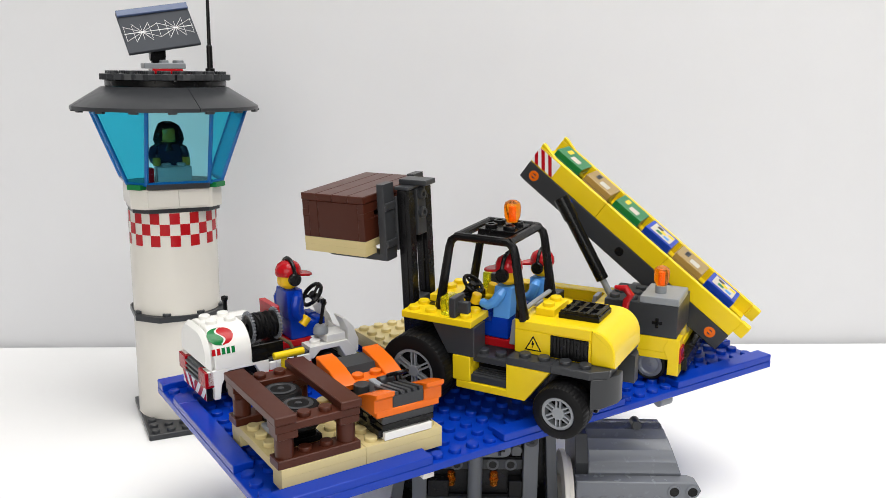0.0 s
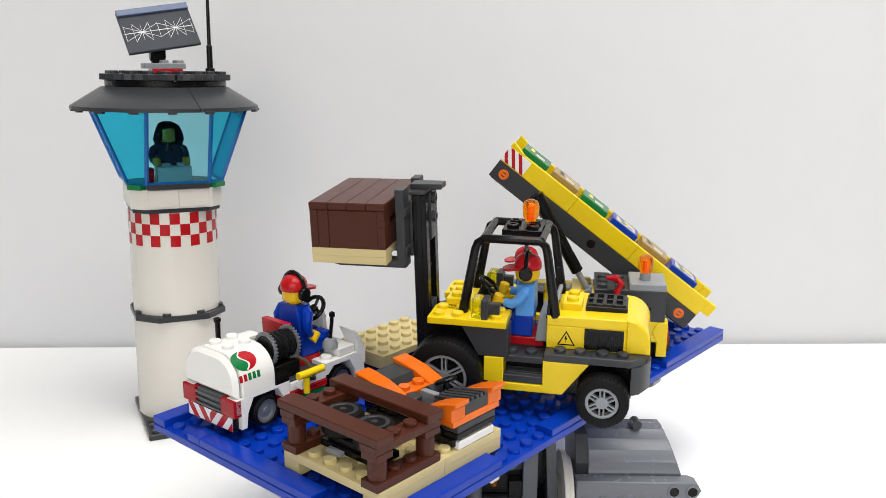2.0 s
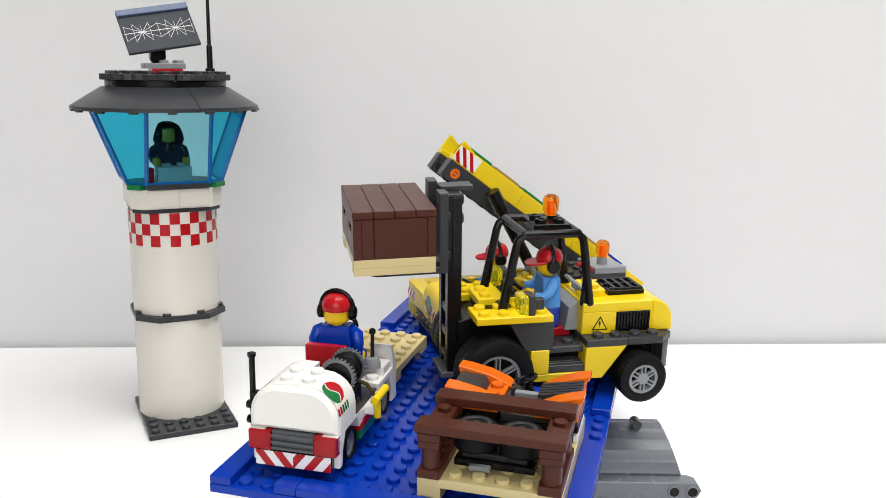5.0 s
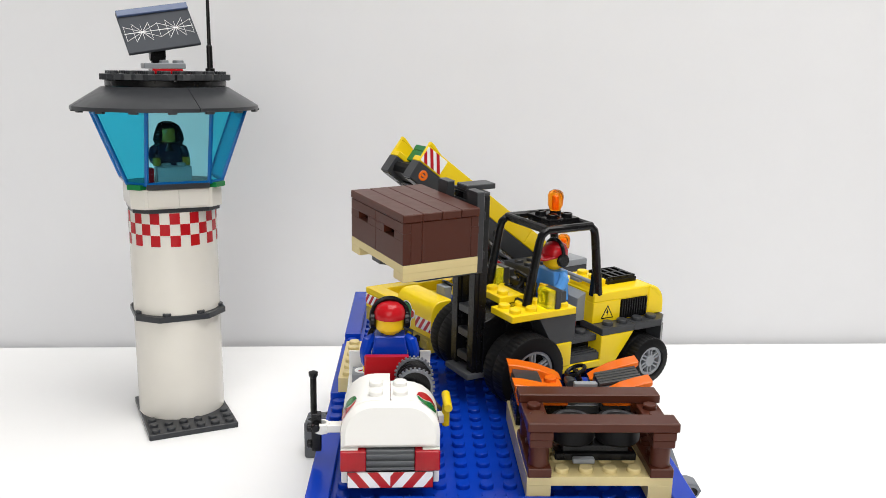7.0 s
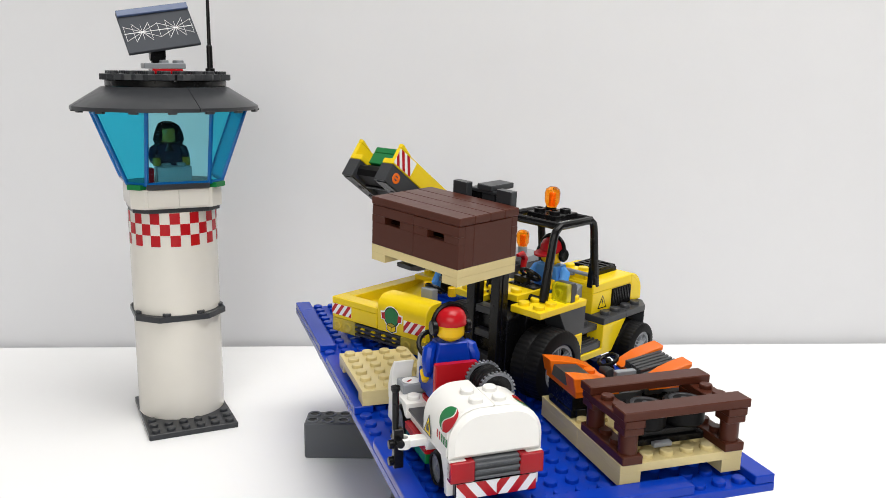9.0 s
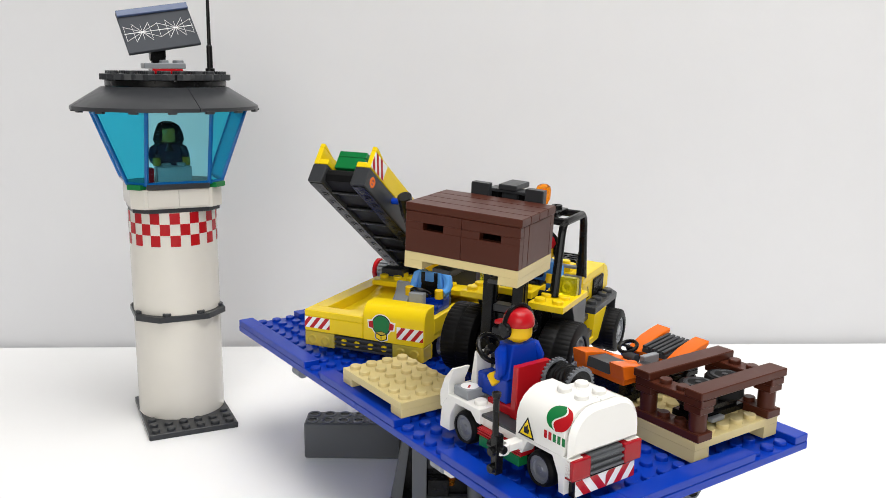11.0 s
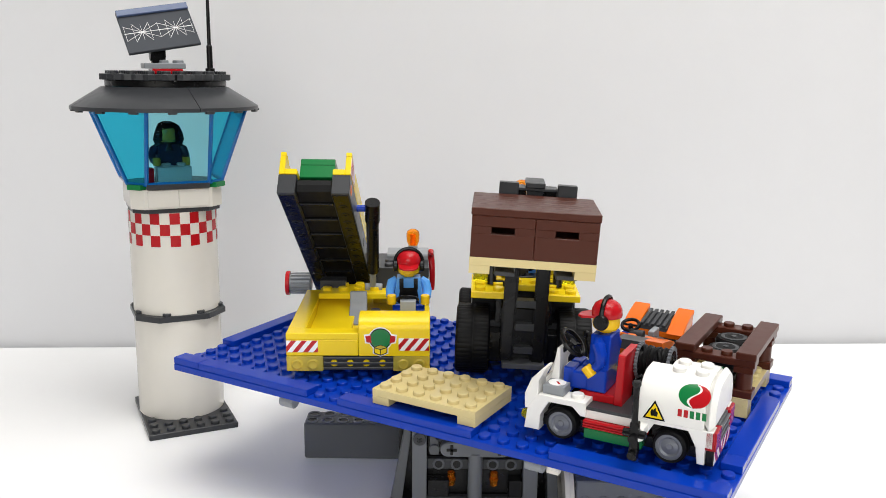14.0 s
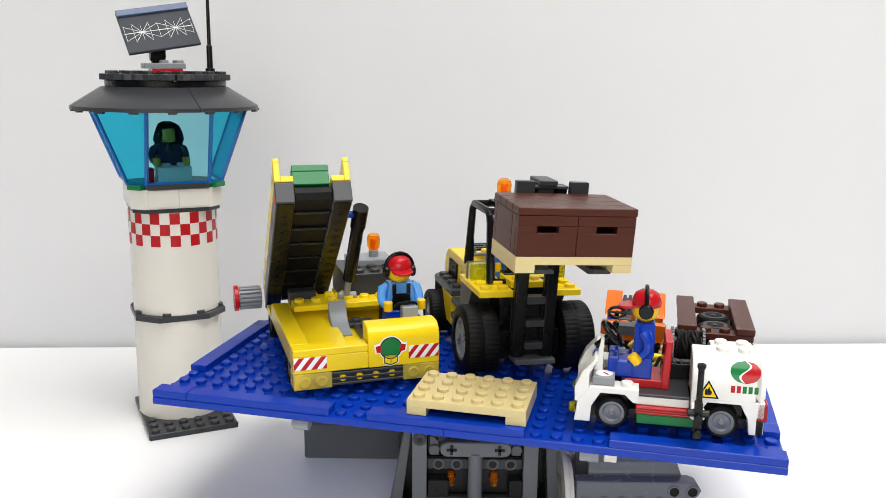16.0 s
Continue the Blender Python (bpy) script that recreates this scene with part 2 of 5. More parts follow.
# ---- the control tower ----
def control_tower():
    tw = thing("control_tower", "white toy control tower with blue glass cabin and red chequered band", "tower")
    tw.matrix_world = pose(-19.17 * S, 61.237 * S, 0, 0, 0, 25.7)
    # axis in the middle; the foot plate reaches two rows further to the front
    part("foot_plate", box((-3, -5, 0), (3, 3, 0.4)) + [q for q in studs(-3, -5, 6, 8, 0.4, {(i, j) for i in range(6) for j in range(8) if math.hypot(i - 2.5, j - 4.5) < 3.25})], DARK, tw, "dark grey studded foot plate")

    def octagon(r, cut):
        return [(-r + cut, -r), (r - cut, -r), (r, -r + cut), (r, r - cut), (r - cut, r), (-r + cut, r), (-r, r - cut), (-r, -r + cut)]

    def half_shell(z0, z1, a0):
        g, n = [], 24
        pts = [(3 * math.cos(a0 + math.pi * k / n), 3 * math.sin(a0 + math.pi * k / n)) for k in range(n + 1)]
        pts += [(2.75 * math.cos(a0 + math.pi * k / n), 2.75 * math.sin(a0 + math.pi * k / n)) for k in range(n, -1, -1)]
        return prism(pts, "z", z0, z1, 0.02)

    for z0, z1 in ((0.4, 7.6), (8.0, 15.2)):
        for a0 in (0.02, math.pi + 0.02):
            part("wall_shell", half_shell(z0, z1, a0), IVORY, tw)
    ringp = prism(octagon(3.08, 1.4), "z", 7.6, 8.0, 0.03)
    for k in range(8):
        an = radians(22.5 + 45 * k)
        ringp += rod(0.3, 8.0, 8.2, 12, "z", (2.95 * math.cos(an), 2.95 * math.sin(an), 0))
    part("collar", ringp, DARK, tw, "dark grey octagonal collar plate")
    # chequered band, printed film laid on the shell
    cells, n = [], 28
    for row in range(3):
        for k in range(n):
            if (row + k) % 2 == 0:
                a, b = 2 * math.pi * k / n, 2 * math.pi * (k + 1) / n
                z0, z1 = 12.86 + row * 0.775, 12.86 + (row + 1) * 0.775
                vs, st = [], 4
                for i in range(st + 1):
                    an = a + (b - a) * i / st
                    for r in (3.004, 3.012):
                        for z in (z0, z1):
                            vs.append((r * math.cos(an), r * math.sin(an), z))
                fs = []
                for i in range(st):
                    o = i * 4
                    fs += [[o, o + 4, o + 5, o + 1], [o + 2, o + 3, o + 7, o + 6], [o, o + 2, o + 6, o + 4], [o + 1, o + 5, o + 7, o + 3]]
                part("check", [(np.array(vs, float), fs, 0)], RED, tw)
    part("neck_plate", prism(octagon(2.9, 0.9), "z", 15.2, 15.5, 0.03), DARK, tw)
    # cabin base
    part("cabin_base", prism(octagon(3.02, 0.8), "z", 15.5, 16.85, 0.04), IVORY, tw)
    for sx in (-1, 1):
        part("front_tile", box((sx * 0.01, -3.12, 15.62), (sx * 2.0, -3.024, 16.8), 0.03), IVORY, tw)
    for sx in (-1, 1):
        part("corner_plate", moved(box((-0.55, -0.45, 16.85), (0.55, 0.45, 17.2)), Matrix.Translation((sx * 2.55, -2.55, 0)) @ Matrix.Rotation(radians(45 * sx), 4, "Z")), GREEN, tw, "green corner plate")
    part("sill", box((-2.05, -3.3, 16.85), (2.05, -2.8, 17.2)), DARK, tw)
    part("cabin_floor", prism(octagon(2.9, 0.9), "z", 16.86, 17.0, 0.03), DARK, tw)

    # leaning panes between a lower and an upper octagon
    w, lo, hi, z0, z1 = 2.05, 3.15, 5.0, 17.2, 22.15

    def corners(r, z):
        return [(-w, -r, z), (w, -r, z), (r, -w, z), (r, w, z), (w, r, z), (-w, r, z), (-r, w, z), (-r, -w, z)]

    a, b = corners(lo, z0), corners(hi, z1)

    def pane(i, j, glass):
        p, q, r, s = (Vector(v) for v in (a[i], a[j], b[j], b[i]))
        nrm = (q - p).cross(s - p).normalized()
        quad = [p, q, r, s]
        vs = [tuple(v) for v in quad] + [tuple(v - nrm * 0.12) for v in quad]
        g = [(np.array(vs, float), [[0, 1, 2, 3], [7, 6, 5, 4], [0, 4, 5, 1], [1, 5, 6, 2], [2, 6, 7, 3], [3, 7, 4, 0]], 0)]
        ob = part("pane", g, glass, tw, "clear light blue pane")
        ob.visible_shadow = False
        rim = []
        for k in range(4):
            rim += tube([quad[k] - nrm * 0.03, quad[(k + 1) % 4] - nrm * 0.03], 0.13, 8)
        part("rim", rim, PANE_EDGE, ob)

    for i, j in ((0, 1), (1, 2), (7, 0), (2, 3), (6, 7)):
        pane(i, j, PANE_PALE if (i, j) == (0, 1) else PANE)
    # control desk behind the front pane
    part("desk", box((-1.25, -2.75, 17.0), (1.0, -1.6, 18.3)) + studs(-1.1, -2.6, 2, 1, 18.3), GREY, tw)
    part("chair_back", box((-1.9, -2.2, 17.0), (-1.4, -1.2, 18.2)), RED, tw)
    # roof: a shallow cone of four curved slopes
    for k in range(4):
        n, g = 8, []
        vs, fs = [], []
        for i in range(n + 1):
            an = radians(90 * k + 11 + 0.25 + (89.5) * i / n)
            for r, z in ((6.22, 22.05), (6.22, 22.3), (4.2, 23.55), (3.9, 23.55), (5.5, 22.05)):
                vs.append((r * math.cos(an) - 0.08, r * math.sin(an) - 0.02, z))
        for i in range(n):
            for m in range(5):
                m2 = (m + 1) % 5
                fs.append([i * 5 + m, i * 5 + m2, (i + 1) * 5 + m2, (i + 1) * 5 + m])
        fs += [[0, 1, 2, 3, 4], [n * 5 + m for m in (4, 3, 2, 1, 0)]]
        part("roof_slope", [(np.array(vs, float), fs, 0)], DARK, tw)
    teeth = []
    for k in range(32):
        an = 2 * math.pi * (k + 0.5) / 32
        if k % 2:
            teeth += moved(box((5.9, -0.28, 21.92), (6.22, 0.28, 22.1), 0.02), Matrix.Rotation(an, 4, "Z"))
    part("eave_teeth", teeth, DARK, tw)
    part("roof_deck", lathe([(3.95, 23.57), (4.0, 23.62), (4.0, 23.95), (3.95, 24.0)], 40), BLACK, tw)
    top = []
    for k in range(4):
        pts = [(0.1, 0.05)] + [((4.3 if i % 2 == 0 else 4.12) * math.cos(radians(1 + 88 * i / 16)), (4.3 if i % 2 == 0 else 4.12) * math.sin(radians(1 + 88 * i / 16))) for i in range(17)]
        m = Matrix.Rotation(radians(90 * k), 4, "Z")
        g = moved(prism(pts, "z", 24.0, 24.4, 0.03), m)
        for i in range(4):
            for j in range(4):
                if math.hypot(i + 0.5, j + 0.5) < 4.0:
                    g += moved(studs(i, j, 1, 1, 24.4), m)
        part("roof_plate", g, DARK, tw)
    part("red_plate", box((-1, -1, 24.4), (1, 1, 24.75)), RED, tw)
    part("turn_plate", box((-1.5, -1, 24.76), (1.2, 1, 25.12)) + studs(-1.65, -1, 3, 2, 25.12, {(0, 0), (0, 1)}), GREY, tw)
    part("joint", rod(0.5, -0.7, 0.3, 14, "x", (-0.3, 0, 25.75)) + box((-0.9, -0.4, 25.12), (-0.1, 0.4, 26.0)) + rod(0.3, 25.7, 26.9, 12, "z", (-0.4, 0.3, 0)), BLACK, tw)
    # radar screen
    wv, hv = Vector((4.75, 0.3, 0.8)), Vector((0.5, -2.4, -2.75))
    c0 = Vector((-0.3, 0.3, 27.4))
    x, y = wv.normalized(), -hv.normalized()
    z = x.cross(y)
    m = Matrix((x, y, z)).transposed().to_4x4()
    m.translation = c0
    hw, hh = wv.length / 2, hv.length / 2
    screen = part("radar_screen", moved(box((-hw, -hh, -0.12), (hw, hh, 0.12)), m), SLATE, tw, "tilted grey radar screen")
    part("top_strip", moved(box((-hw, hh - 0.55, 0.124), (hw, hh, 0.3)), m), material("slate_blue_plastic", (0.07, 0.1, 0.19)), screen)
    lines = []

    def line(p, q, t=0.015):
        p, q = Vector((*p, 0.135)), Vector((*q, 0.135))
        return tube([p, q], t, 4)

    for c in (-1.12, 1.12):
        for dx, dy in ((0.56, 0.8), (-0.56, 0.8), (1.12, 0.62), (-1.12, 0.62)):
            lines += line((c - dx, -0.2 - dy), (c + dx, -0.2 + dy), 0.016)
    for k in range(9):
        lines += line((-2.24 + 0.56 * k, -0.85), (-2.24 + 0.56 * k, 0.45), 0.013)
    lines += line((-2.3, -0.2), (2.3, -0.2), 0.026)
    part("lattice_print", moved(lines, m), TAPE, screen, "white lattice lines printed on the screen")
    # whip aerial
    part("aerial", lathe([(0.32, 24.5), (0.32, 24.8), (0.2, 24.85), (0.2, 26.3), (0.13, 26.4), (0.09, 33.0), (0.0, 33.1)], 12, "z", (2.75, -1.35, 0)), BLACK, tw, "thin black whip aerial")

    return tw


TOWER = control_tower()


def tower_keeper():
    # Face yellow darkened: the shade inside the cabin is put into its colour.
    fig = toy_figure("dark-haired toy controller seated behind the tower glass", material("dark_navy_plastic", (0.012, 0.014, 0.03)), BLACK, cap=False, face=material("shaded_face_plastic", (0.28, 0.19, 0.03)))
    fig.matrix_world = TOWER.matrix_world @ pose(-0.2 * S, -0.8 * S, 17.0 * S, 0, 0, -90)

# ---- things that several toys share ----
def wheel(parent, x, y, z, r, w, side, rim_mat=GREY, spokes=0, tread=0, seg=28):
    """A rubber tyre and a rim; the axle runs along y, side says which face looks outwards."""
    o, i = y, y - side * w
    lo, hi = min(o, i), max(o, i)
    ri = r * (0.62 if tread else 0.78)
    tyre = lathe([(ri, lo + 0.04), (ri + 0.06, lo), (r - 0.2, lo + 0.02), (r - 0.04, lo + 0.14), (r, lo + 0.3), (r, hi - 0.3), (r - 0.04, hi - 0.14), (r - 0.2, hi - 0.02), (ri + 0.06, hi), (ri, hi - 0.04), (ri, lo + 0.04)], seg, "y", (x, 0, z))
    tyre = [(v, f[:-2], s) for v, f, s in tyre]
    if tread:
        v, f, s = tyre[0]
        mid = (lo + hi) / 2
        prof = [(ri, lo + 0.04), (ri + 0.06, lo), (r - 0.2, lo + 0.02), (r - 0.04, lo + 0.1), (r, lo + 0.2), (r, mid - 0.1), (r - 0.04, mid - 0.04), (r - 0.04, mid + 0.04), (r, mid + 0.1), (r, hi - 0.2), (r - 0.04, hi - 0.1), (r - 0.2, hi - 0.02), (ri + 0.06, hi), (ri, hi - 0.04)]
        vs, fs, seg4, np_ = [], [], tread * 4, len(prof)
        for k in range(seg4):
            an = 2 * math.pi * k / seg4
            for q, (rr, yy) in enumerate(prof):
                cut = (k + (2 if q > 6 else 0)) % 4 < 1
                rr = rr - (0.03 if cut and q in (3, 4, 5, 8, 9, 10) else 0)
                vs.append((x + rr * math.sin(an), yy, z + rr * math.cos(an)))
        for k in range(seg4):
            n2 = (k + 1) % seg4
            for q in range(np_):
                q2 = (q + 1) % np_
                fs.append([k * np_ + q, k * np_ + q2, n2 * np_ + q2, n2 * np_ + q])
        tyre = [(np.array(vs, float), fs, 0)]
    wh = part("wheel", tyre, RUBBER, parent, "black rubber tyre on a grey rim")
    face = o - side * 0.1
    rim = ring(ri - 0.16, ri + 0.02, min(face, face - side * 0.5), max(face, face - side * 0.5), seg, "y", (x, 0, z))
    if spokes:
        rim += rod(0.32, min(face, face - side * 0.4), max(face, face - side * 0.4), 16, "y", (x, 0, z))
        for k in range(spokes):
            an = 2 * math.pi * k / spokes
            for d in (-0.1, 0.1):
                b = box((d - 0.045, min(face - side * 0.02, face - side * 0.25), 0.25), (d + 0.045, max(face - side * 0.02, face - side * 0.25), ri - 0.06), 0.02)
                rim += moved(b, Matrix.Translation((x, 0, z)) @ Matrix.Rotation(an, 4, "Y"))
        # Black disc behind the spokes stands for the shade in the open hub.
        deep = face - side * 0.45
        part("hub_well", rod(ri - 0.1, min(deep, deep - side * 0.1), max(deep, deep - side * 0.1), seg, "y", (x, 0, z)), BLACK, wh)
    else:
        rim += lathe([(0.0, -side * 0.02), (0.12, -side * 0.02), (0.16, -side * 0.06), (ri - 0.25, -side * 0.1), (ri - 0.1, -side * 0.02), (ri - 0.05, -side * 0.3), (0, -side * 0.32)], seg, "y", (x, o - side * 0.08, z))
    part("rim", rim, rim_mat, wh)
    return wh


def toy_figure(label, shirt, trousers, cap=True, face=None, straps=False, arms=0):
    """A small moulded toy driver in ONE plain mesh, seated, looking along x."""
    g = []
    g += box((-0.47, -0.95, 0.0), (0.5, 0.95, 1.12), 0.06, 1)
    for sy in (-1, 1):
        g += box((0.1, sy * 0.5 - 0.43, 0.0), (1.45, sy * 0.5 + 0.43, 0.85), 0.08, 1)
        g += box((1.1, sy * 0.5 - 0.43, 0.0), (1.62, sy * 0.5 + 0.43, 1.0), 0.06, 1)
    low, g = g, []
    g += prism([(-0.92, 0.5), (0.92, 0.5), (0.68, 2.1), (-0.68, 2.1)], "x", -0.48, 0.48, 0.06, 0)
    for sy in (-1, 1):
        g += tube([(0.0, sy * 0.72, 1.95), (0.02, sy * 0.98, 1.72), (0.15, sy * 1.1, 1.3), (0.45, sy * 1.08, 1.0), (0.85, sy * 1.0, 0.95)], [0.2, 0.3, 0.28, 0.25, 0.22], 10, 0)
        g += tube([(0.85, sy * 1.0, 0.95), (1.05, sy * 0.98, 0.97)], 0.13, 8, 2)
        g += rod(0.26, -0.25, 0.3, 12, "z", (1.22, sy * 0.97, 0.97), 2)
    if arms:
        bend = Matrix.Translation((0, 0, 1.75)) @ Matrix.Rotation(radians(arms), 4, "Y") @ Matrix.Translation((0, 0, -1.75))
        g = g[:1] + moved(g[1:], bend)
    if straps:
        g += prism([(-0.62, 0.55), (0.62, 0.55), (0.5, 1.5), (-0.5, 1.5)], "x", 0.46, 0.52, 0.02, 4)
        for sy in (-1, 1):
            g += box((0.46, sy * 0.42 - 0.12, 1.4), (0.51, sy * 0.42 + 0.12, 2.06), 0.01, 4)
    g += rod(0.3, 2.08, 2.25, 14, "z", (0, 0, 0), 2)
    g += lathe([(0.3, 2.18), (0.5, 2.22), (0.62, 2.36), (0.64, 2.5), (0.64, 3.0), (0.6, 3.15), (0.4, 3.25), (0, 3.26)], 20, "z", (0, 0, 0), 2)
    if cap:
        g += lathe([(0.7, 2.85), (0.72, 2.95), (0.7, 3.2), (0.58, 3.45), (0.35, 3.6), (0, 3.65)], 20, "z", (-0.02, 0, 0), 3)
        g += moved(prism([(0.3, -0.6), (1.0, -0.56), (1.28, -0.3), (1.34, 0), (1.28, 0.3), (1.0, 0.56), (0.3, 0.6)], "z", -0.06, 0.06, 0.02, 3), Matrix.Translation((0, 0, 2.93)) @ Matrix.Rotation(radians(8), 4, "Y"))
        g += tube([(0, 0.82 * math.cos(radians(a)), 2.9 + 0.86 * math.sin(radians(a))) for a in range(0, 181, 15)], 0.11, 8, 4)
        for sy in (-1, 1):
            g += rod(0.36, sy * 0.78 - 0.14, sy * 0.78 + 0.14, 16, "y", (0, 0, 2.72), 4, 0.06)
    else:
        g += lathe([(0.74, 2.3), (0.78, 2.7), (0.76, 3.1), (0.6, 3.45), (0.3, 3.6), (0, 3.62)], 18, "z", (-0.16, 0, 0), 4)
        g += lathe([(0.9, 1.6), (0.86, 2.0), (0.7, 2.5), (0.5, 2.6)], 14, "z", (-0.35, 0, 0), 4)
        for sy in (-1, 1):
            g += tube([(0.2, sy * 0.3, 3.45), (0.42, sy * 0.6, 3.2), (0.4, sy * 0.74, 2.8), (0.3, sy * 0.8, 2.4), (0.28, sy * 0.72, 2.0)], [0.14, 0.2, 0.22, 0.24, 0.16], 8, 4)
        g += tube([(0.3, -0.5, 3.3), (0.52, -0.2, 3.28), (0.54, 0.15, 3.3), (0.34, 0.5, 3.32)], [0.14, 0.18, 0.18, 0.14], 8, 4)
    g = low + moved(g, Matrix.Translation((-0.05, 0, 0.62)))
    ob = part("toy_figure", g, [shirt, trousers, face or FACE, RED, BLACK])
    return tagged(ob, label, "toy figure", group="toy drivers")


def stripes(parent, m, w, h, lean=1, n=4):
    """A white sticker with slanting red bars, in the x-y plane of m."""
    base = part("sticker", moved(box((0, 0, 0.004), (w, h, 0.02), 0.004), m), TAPE, parent, "white sticker with slanting red bars")
    step = w / n
    for k in range(n + 1):
        x0 = (k - 0.45) * step
        pts = [(x0, 0), (x0 + step * 0.5, 0), (x0 + step * 0.5 + lean * h * 0.8, h), (x0 + lean * h * 0.8, h)]
        out = []
        for i in range(4):  # clip to the sticker's width
            (xa, ya), (xb, yb) = pts[i], pts[(i + 1) % 4]
            out.append((xa, ya))
        clipped = clip_poly(clip_poly(out, 0, True), w, False)
        if len(clipped) >= 3:
            part("bar", moved(prism(clipped, "z", 0.021, 0.03, 0.002), m), RED, base)


def clip_poly(pts, x, keep_right):
    out = []
    for i in range(len(pts)):
        a, b = pts[i], pts[(i + 1) % len(pts)]
        ia = a[0] >= x if keep_right else a[0] <= x
        ib = b[0] >= x if keep_right else b[0] <= x
        if ia:
            out.append(a)
        if ia != ib:
            t = (x - a[0]) / (b[0] - a[0])
            out.append((x, a[1] + t * (b[1] - a[1])))
    return [p for i, p in enumerate(out) if math.dist(p, out[i - 1]) > 1e-4]


def beacon(parent, x, y, z):
    b = part("beacon", lathe([(0.3, z), (0.32, z + 0.1), (0.42, z + 0.3), (0.44, z + 0.8), (0.38, z + 1.0), (0.2, z + 1.12), (0, z + 1.15)], 16, "z", (x, y, 0)), CLEAR_AMBER, parent, "clear orange beacon light")
    b.visible_shadow = False
    part("lamp_core", rod(0.14, z + 0.05, z + 0.8, 10, "z", (x, y, 0)), ORANGE, b)


def steering_wheel(parent, x, y, z, tilt, size=1.0):
    m = Matrix.Translation((x, y, z)) @ Matrix.Rotation(radians(tilt), 4, "Y") @ Matrix.Scale(size, 4)
    g = []
    pts = [(0.58 * math.cos(2 * math.pi * k / 20), 0.58 * math.sin(2 * math.pi * k / 20), 0) for k in range(21)]
    g += tube(pts, 0.1, 8)
    for k in range(3):
        an = 2 * math.pi * k / 3
        g += tube([(0, 0, -0.08), (0.5 * math.cos(an), 0.5 * math.sin(an), 0)], 0.07, 6)
    g += rod(0.2, -0.18, 0.06, 12) + rod(0.14, -0.9, -0.1, 10)
    part("steering_wheel", moved(g, m), BLACK, parent, "black steering wheel on its column")



tower_keeper()
# ---- the fuel tanker ----
def tanker():
    tk = thing("fuel_tanker", "small white toy fuel truck with red seat and hose reel", "toy truck")
    part("chassis", box((0.1, -1.5, 0.6), (8.6, 1.5, 1.15)), BLACK, tk)
    for sy in (-1, 1):
        wheel(tk, 6.96, sy * 1.97, 1.0, 0.8, 0.85, sy, PEWTER, seg=24)
        wheel(tk, 1.9, sy * 1.97, 1.0, 0.8, 0.85, sy, PEWTER, seg=24)
        y0, y1 = sorted((sy * 1.15, sy * 1.98))
        part("sill", box((3.1, y0, 0.62), (5.8, y1, 1.1)), GREEN, tk, "green sill")
        g = box((3.0, y0, 1.1), (5.85, y1, 1.5))
        for k in range(3):
            g += box((3.0, y1 - 0.02 if sy > 0 else y0 - 0.06, 1.16 + k * 0.12), (5.85, y1 + 0.06 if sy > 0 else y0 + 0.02, 1.22 + k * 0.12), 0.01)
        part("step", g, RED, tk, "ribbed red step")
        part("body_panel", box((3.4, y0 - 0.0, 1.5), (5.85, y1 - sy * 0.2 if sy > 0 else y1, 1.95)), WHITE, tk)
        # arches: front fender with its stud, rear fender
        arch = [(5.75, 1.62), (5.75, 2.3), (8.05, 2.3), (8.6, 1.6), (8.75, 0.5), (8.0, 0.5), (7.95, 1.3), (7.55, 2.0), (6.4, 2.0), (5.98, 1.62)]
        part("front_fender", prism(arch, "y", *sorted((sy * 0.95, sy * 2.0)), 0.03) + studs(5.8, sy * 1.5 - 0.5, 1, 1, 2.3), WHITE, tk)
        rear = [(0.35, 0.55), (0.65, 0.55), (0.75, 1.3), (1.1, 1.98), (2.6, 1.98), (2.95, 1.35), (3.35, 1.35), (3.35, 2.15), (0.02, 2.15), (0.02, 1.35), (0.35, 1.35)]
        part("rear_fender", prism(rear, "y", *sorted((sy * 1.3, sy * 2.0)), 0.03), WHITE, tk)
        part("wheel_liner", box((0.9, *sorted((sy * 0.9, sy * 1.5))[:1], 0.7), (2.85, sorted((sy * 0.9, sy * 1.35))[1], 1.97)), BLACK, tk)
        part("head_lamp", lathe([(0.0, 0.3), (0.2, 0.28), (0.28, 0.1), (0.28, 0)], 12, "x", (8.75, sy * 1.5, 1.0)), CLEAR_LIME, tk, "clear yellow head lamp")
    # nose: raked front panel
    nose = [(8.05, 1.5), (8.75, 1.5), (8.78, 2.2), (8.45, 3.0), (7.9, 3.6), (7.75, 3.6), (8.1, 2.9), (8.1, 2.3)]
    for sy in (-1, 1):
        part("nose_side", prism(nose, "y", *sorted((sy * 1.0, sy * 1.98)), 0.03), WHITE, tk)
    part("nose_panel", prism([(8.2, 0.6), (8.75, 0.6), (8.7, 2.3), (8.3, 2.6), (8.05, 2.3)], "y", -1.0, 1.0), WHITE, tk)
    part("bumper", box((8.5, -1.0, 0.55), (8.85, 1.0, 1.0)), DARK, tk)
    part("dash", box((6.85, -1.9, 2.3), (8.0, -0.75, 2.75)) , WHITE, tk)
    gauge = part("gauge_tile", box((6.9, 0.75, 2.3), (7.95, 1.8, 2.75)), GREY, tk, "light grey tile with a printed dial")
    part("dial", lathe([(0.42, 2.752), (0.42, 2.77), (0, 2.772)], 20, "z", (7.42, 1.27, 0)), TAPE, gauge)
    part("pointer", moved(box((-0.04, -0.05, 2.775), (0.3, 0.05, 2.79), 0.005), Matrix.Translation((7.42, 1.27, 0)) @ Matrix.Rotation(radians(130), 4, "Z")), RED, gauge)
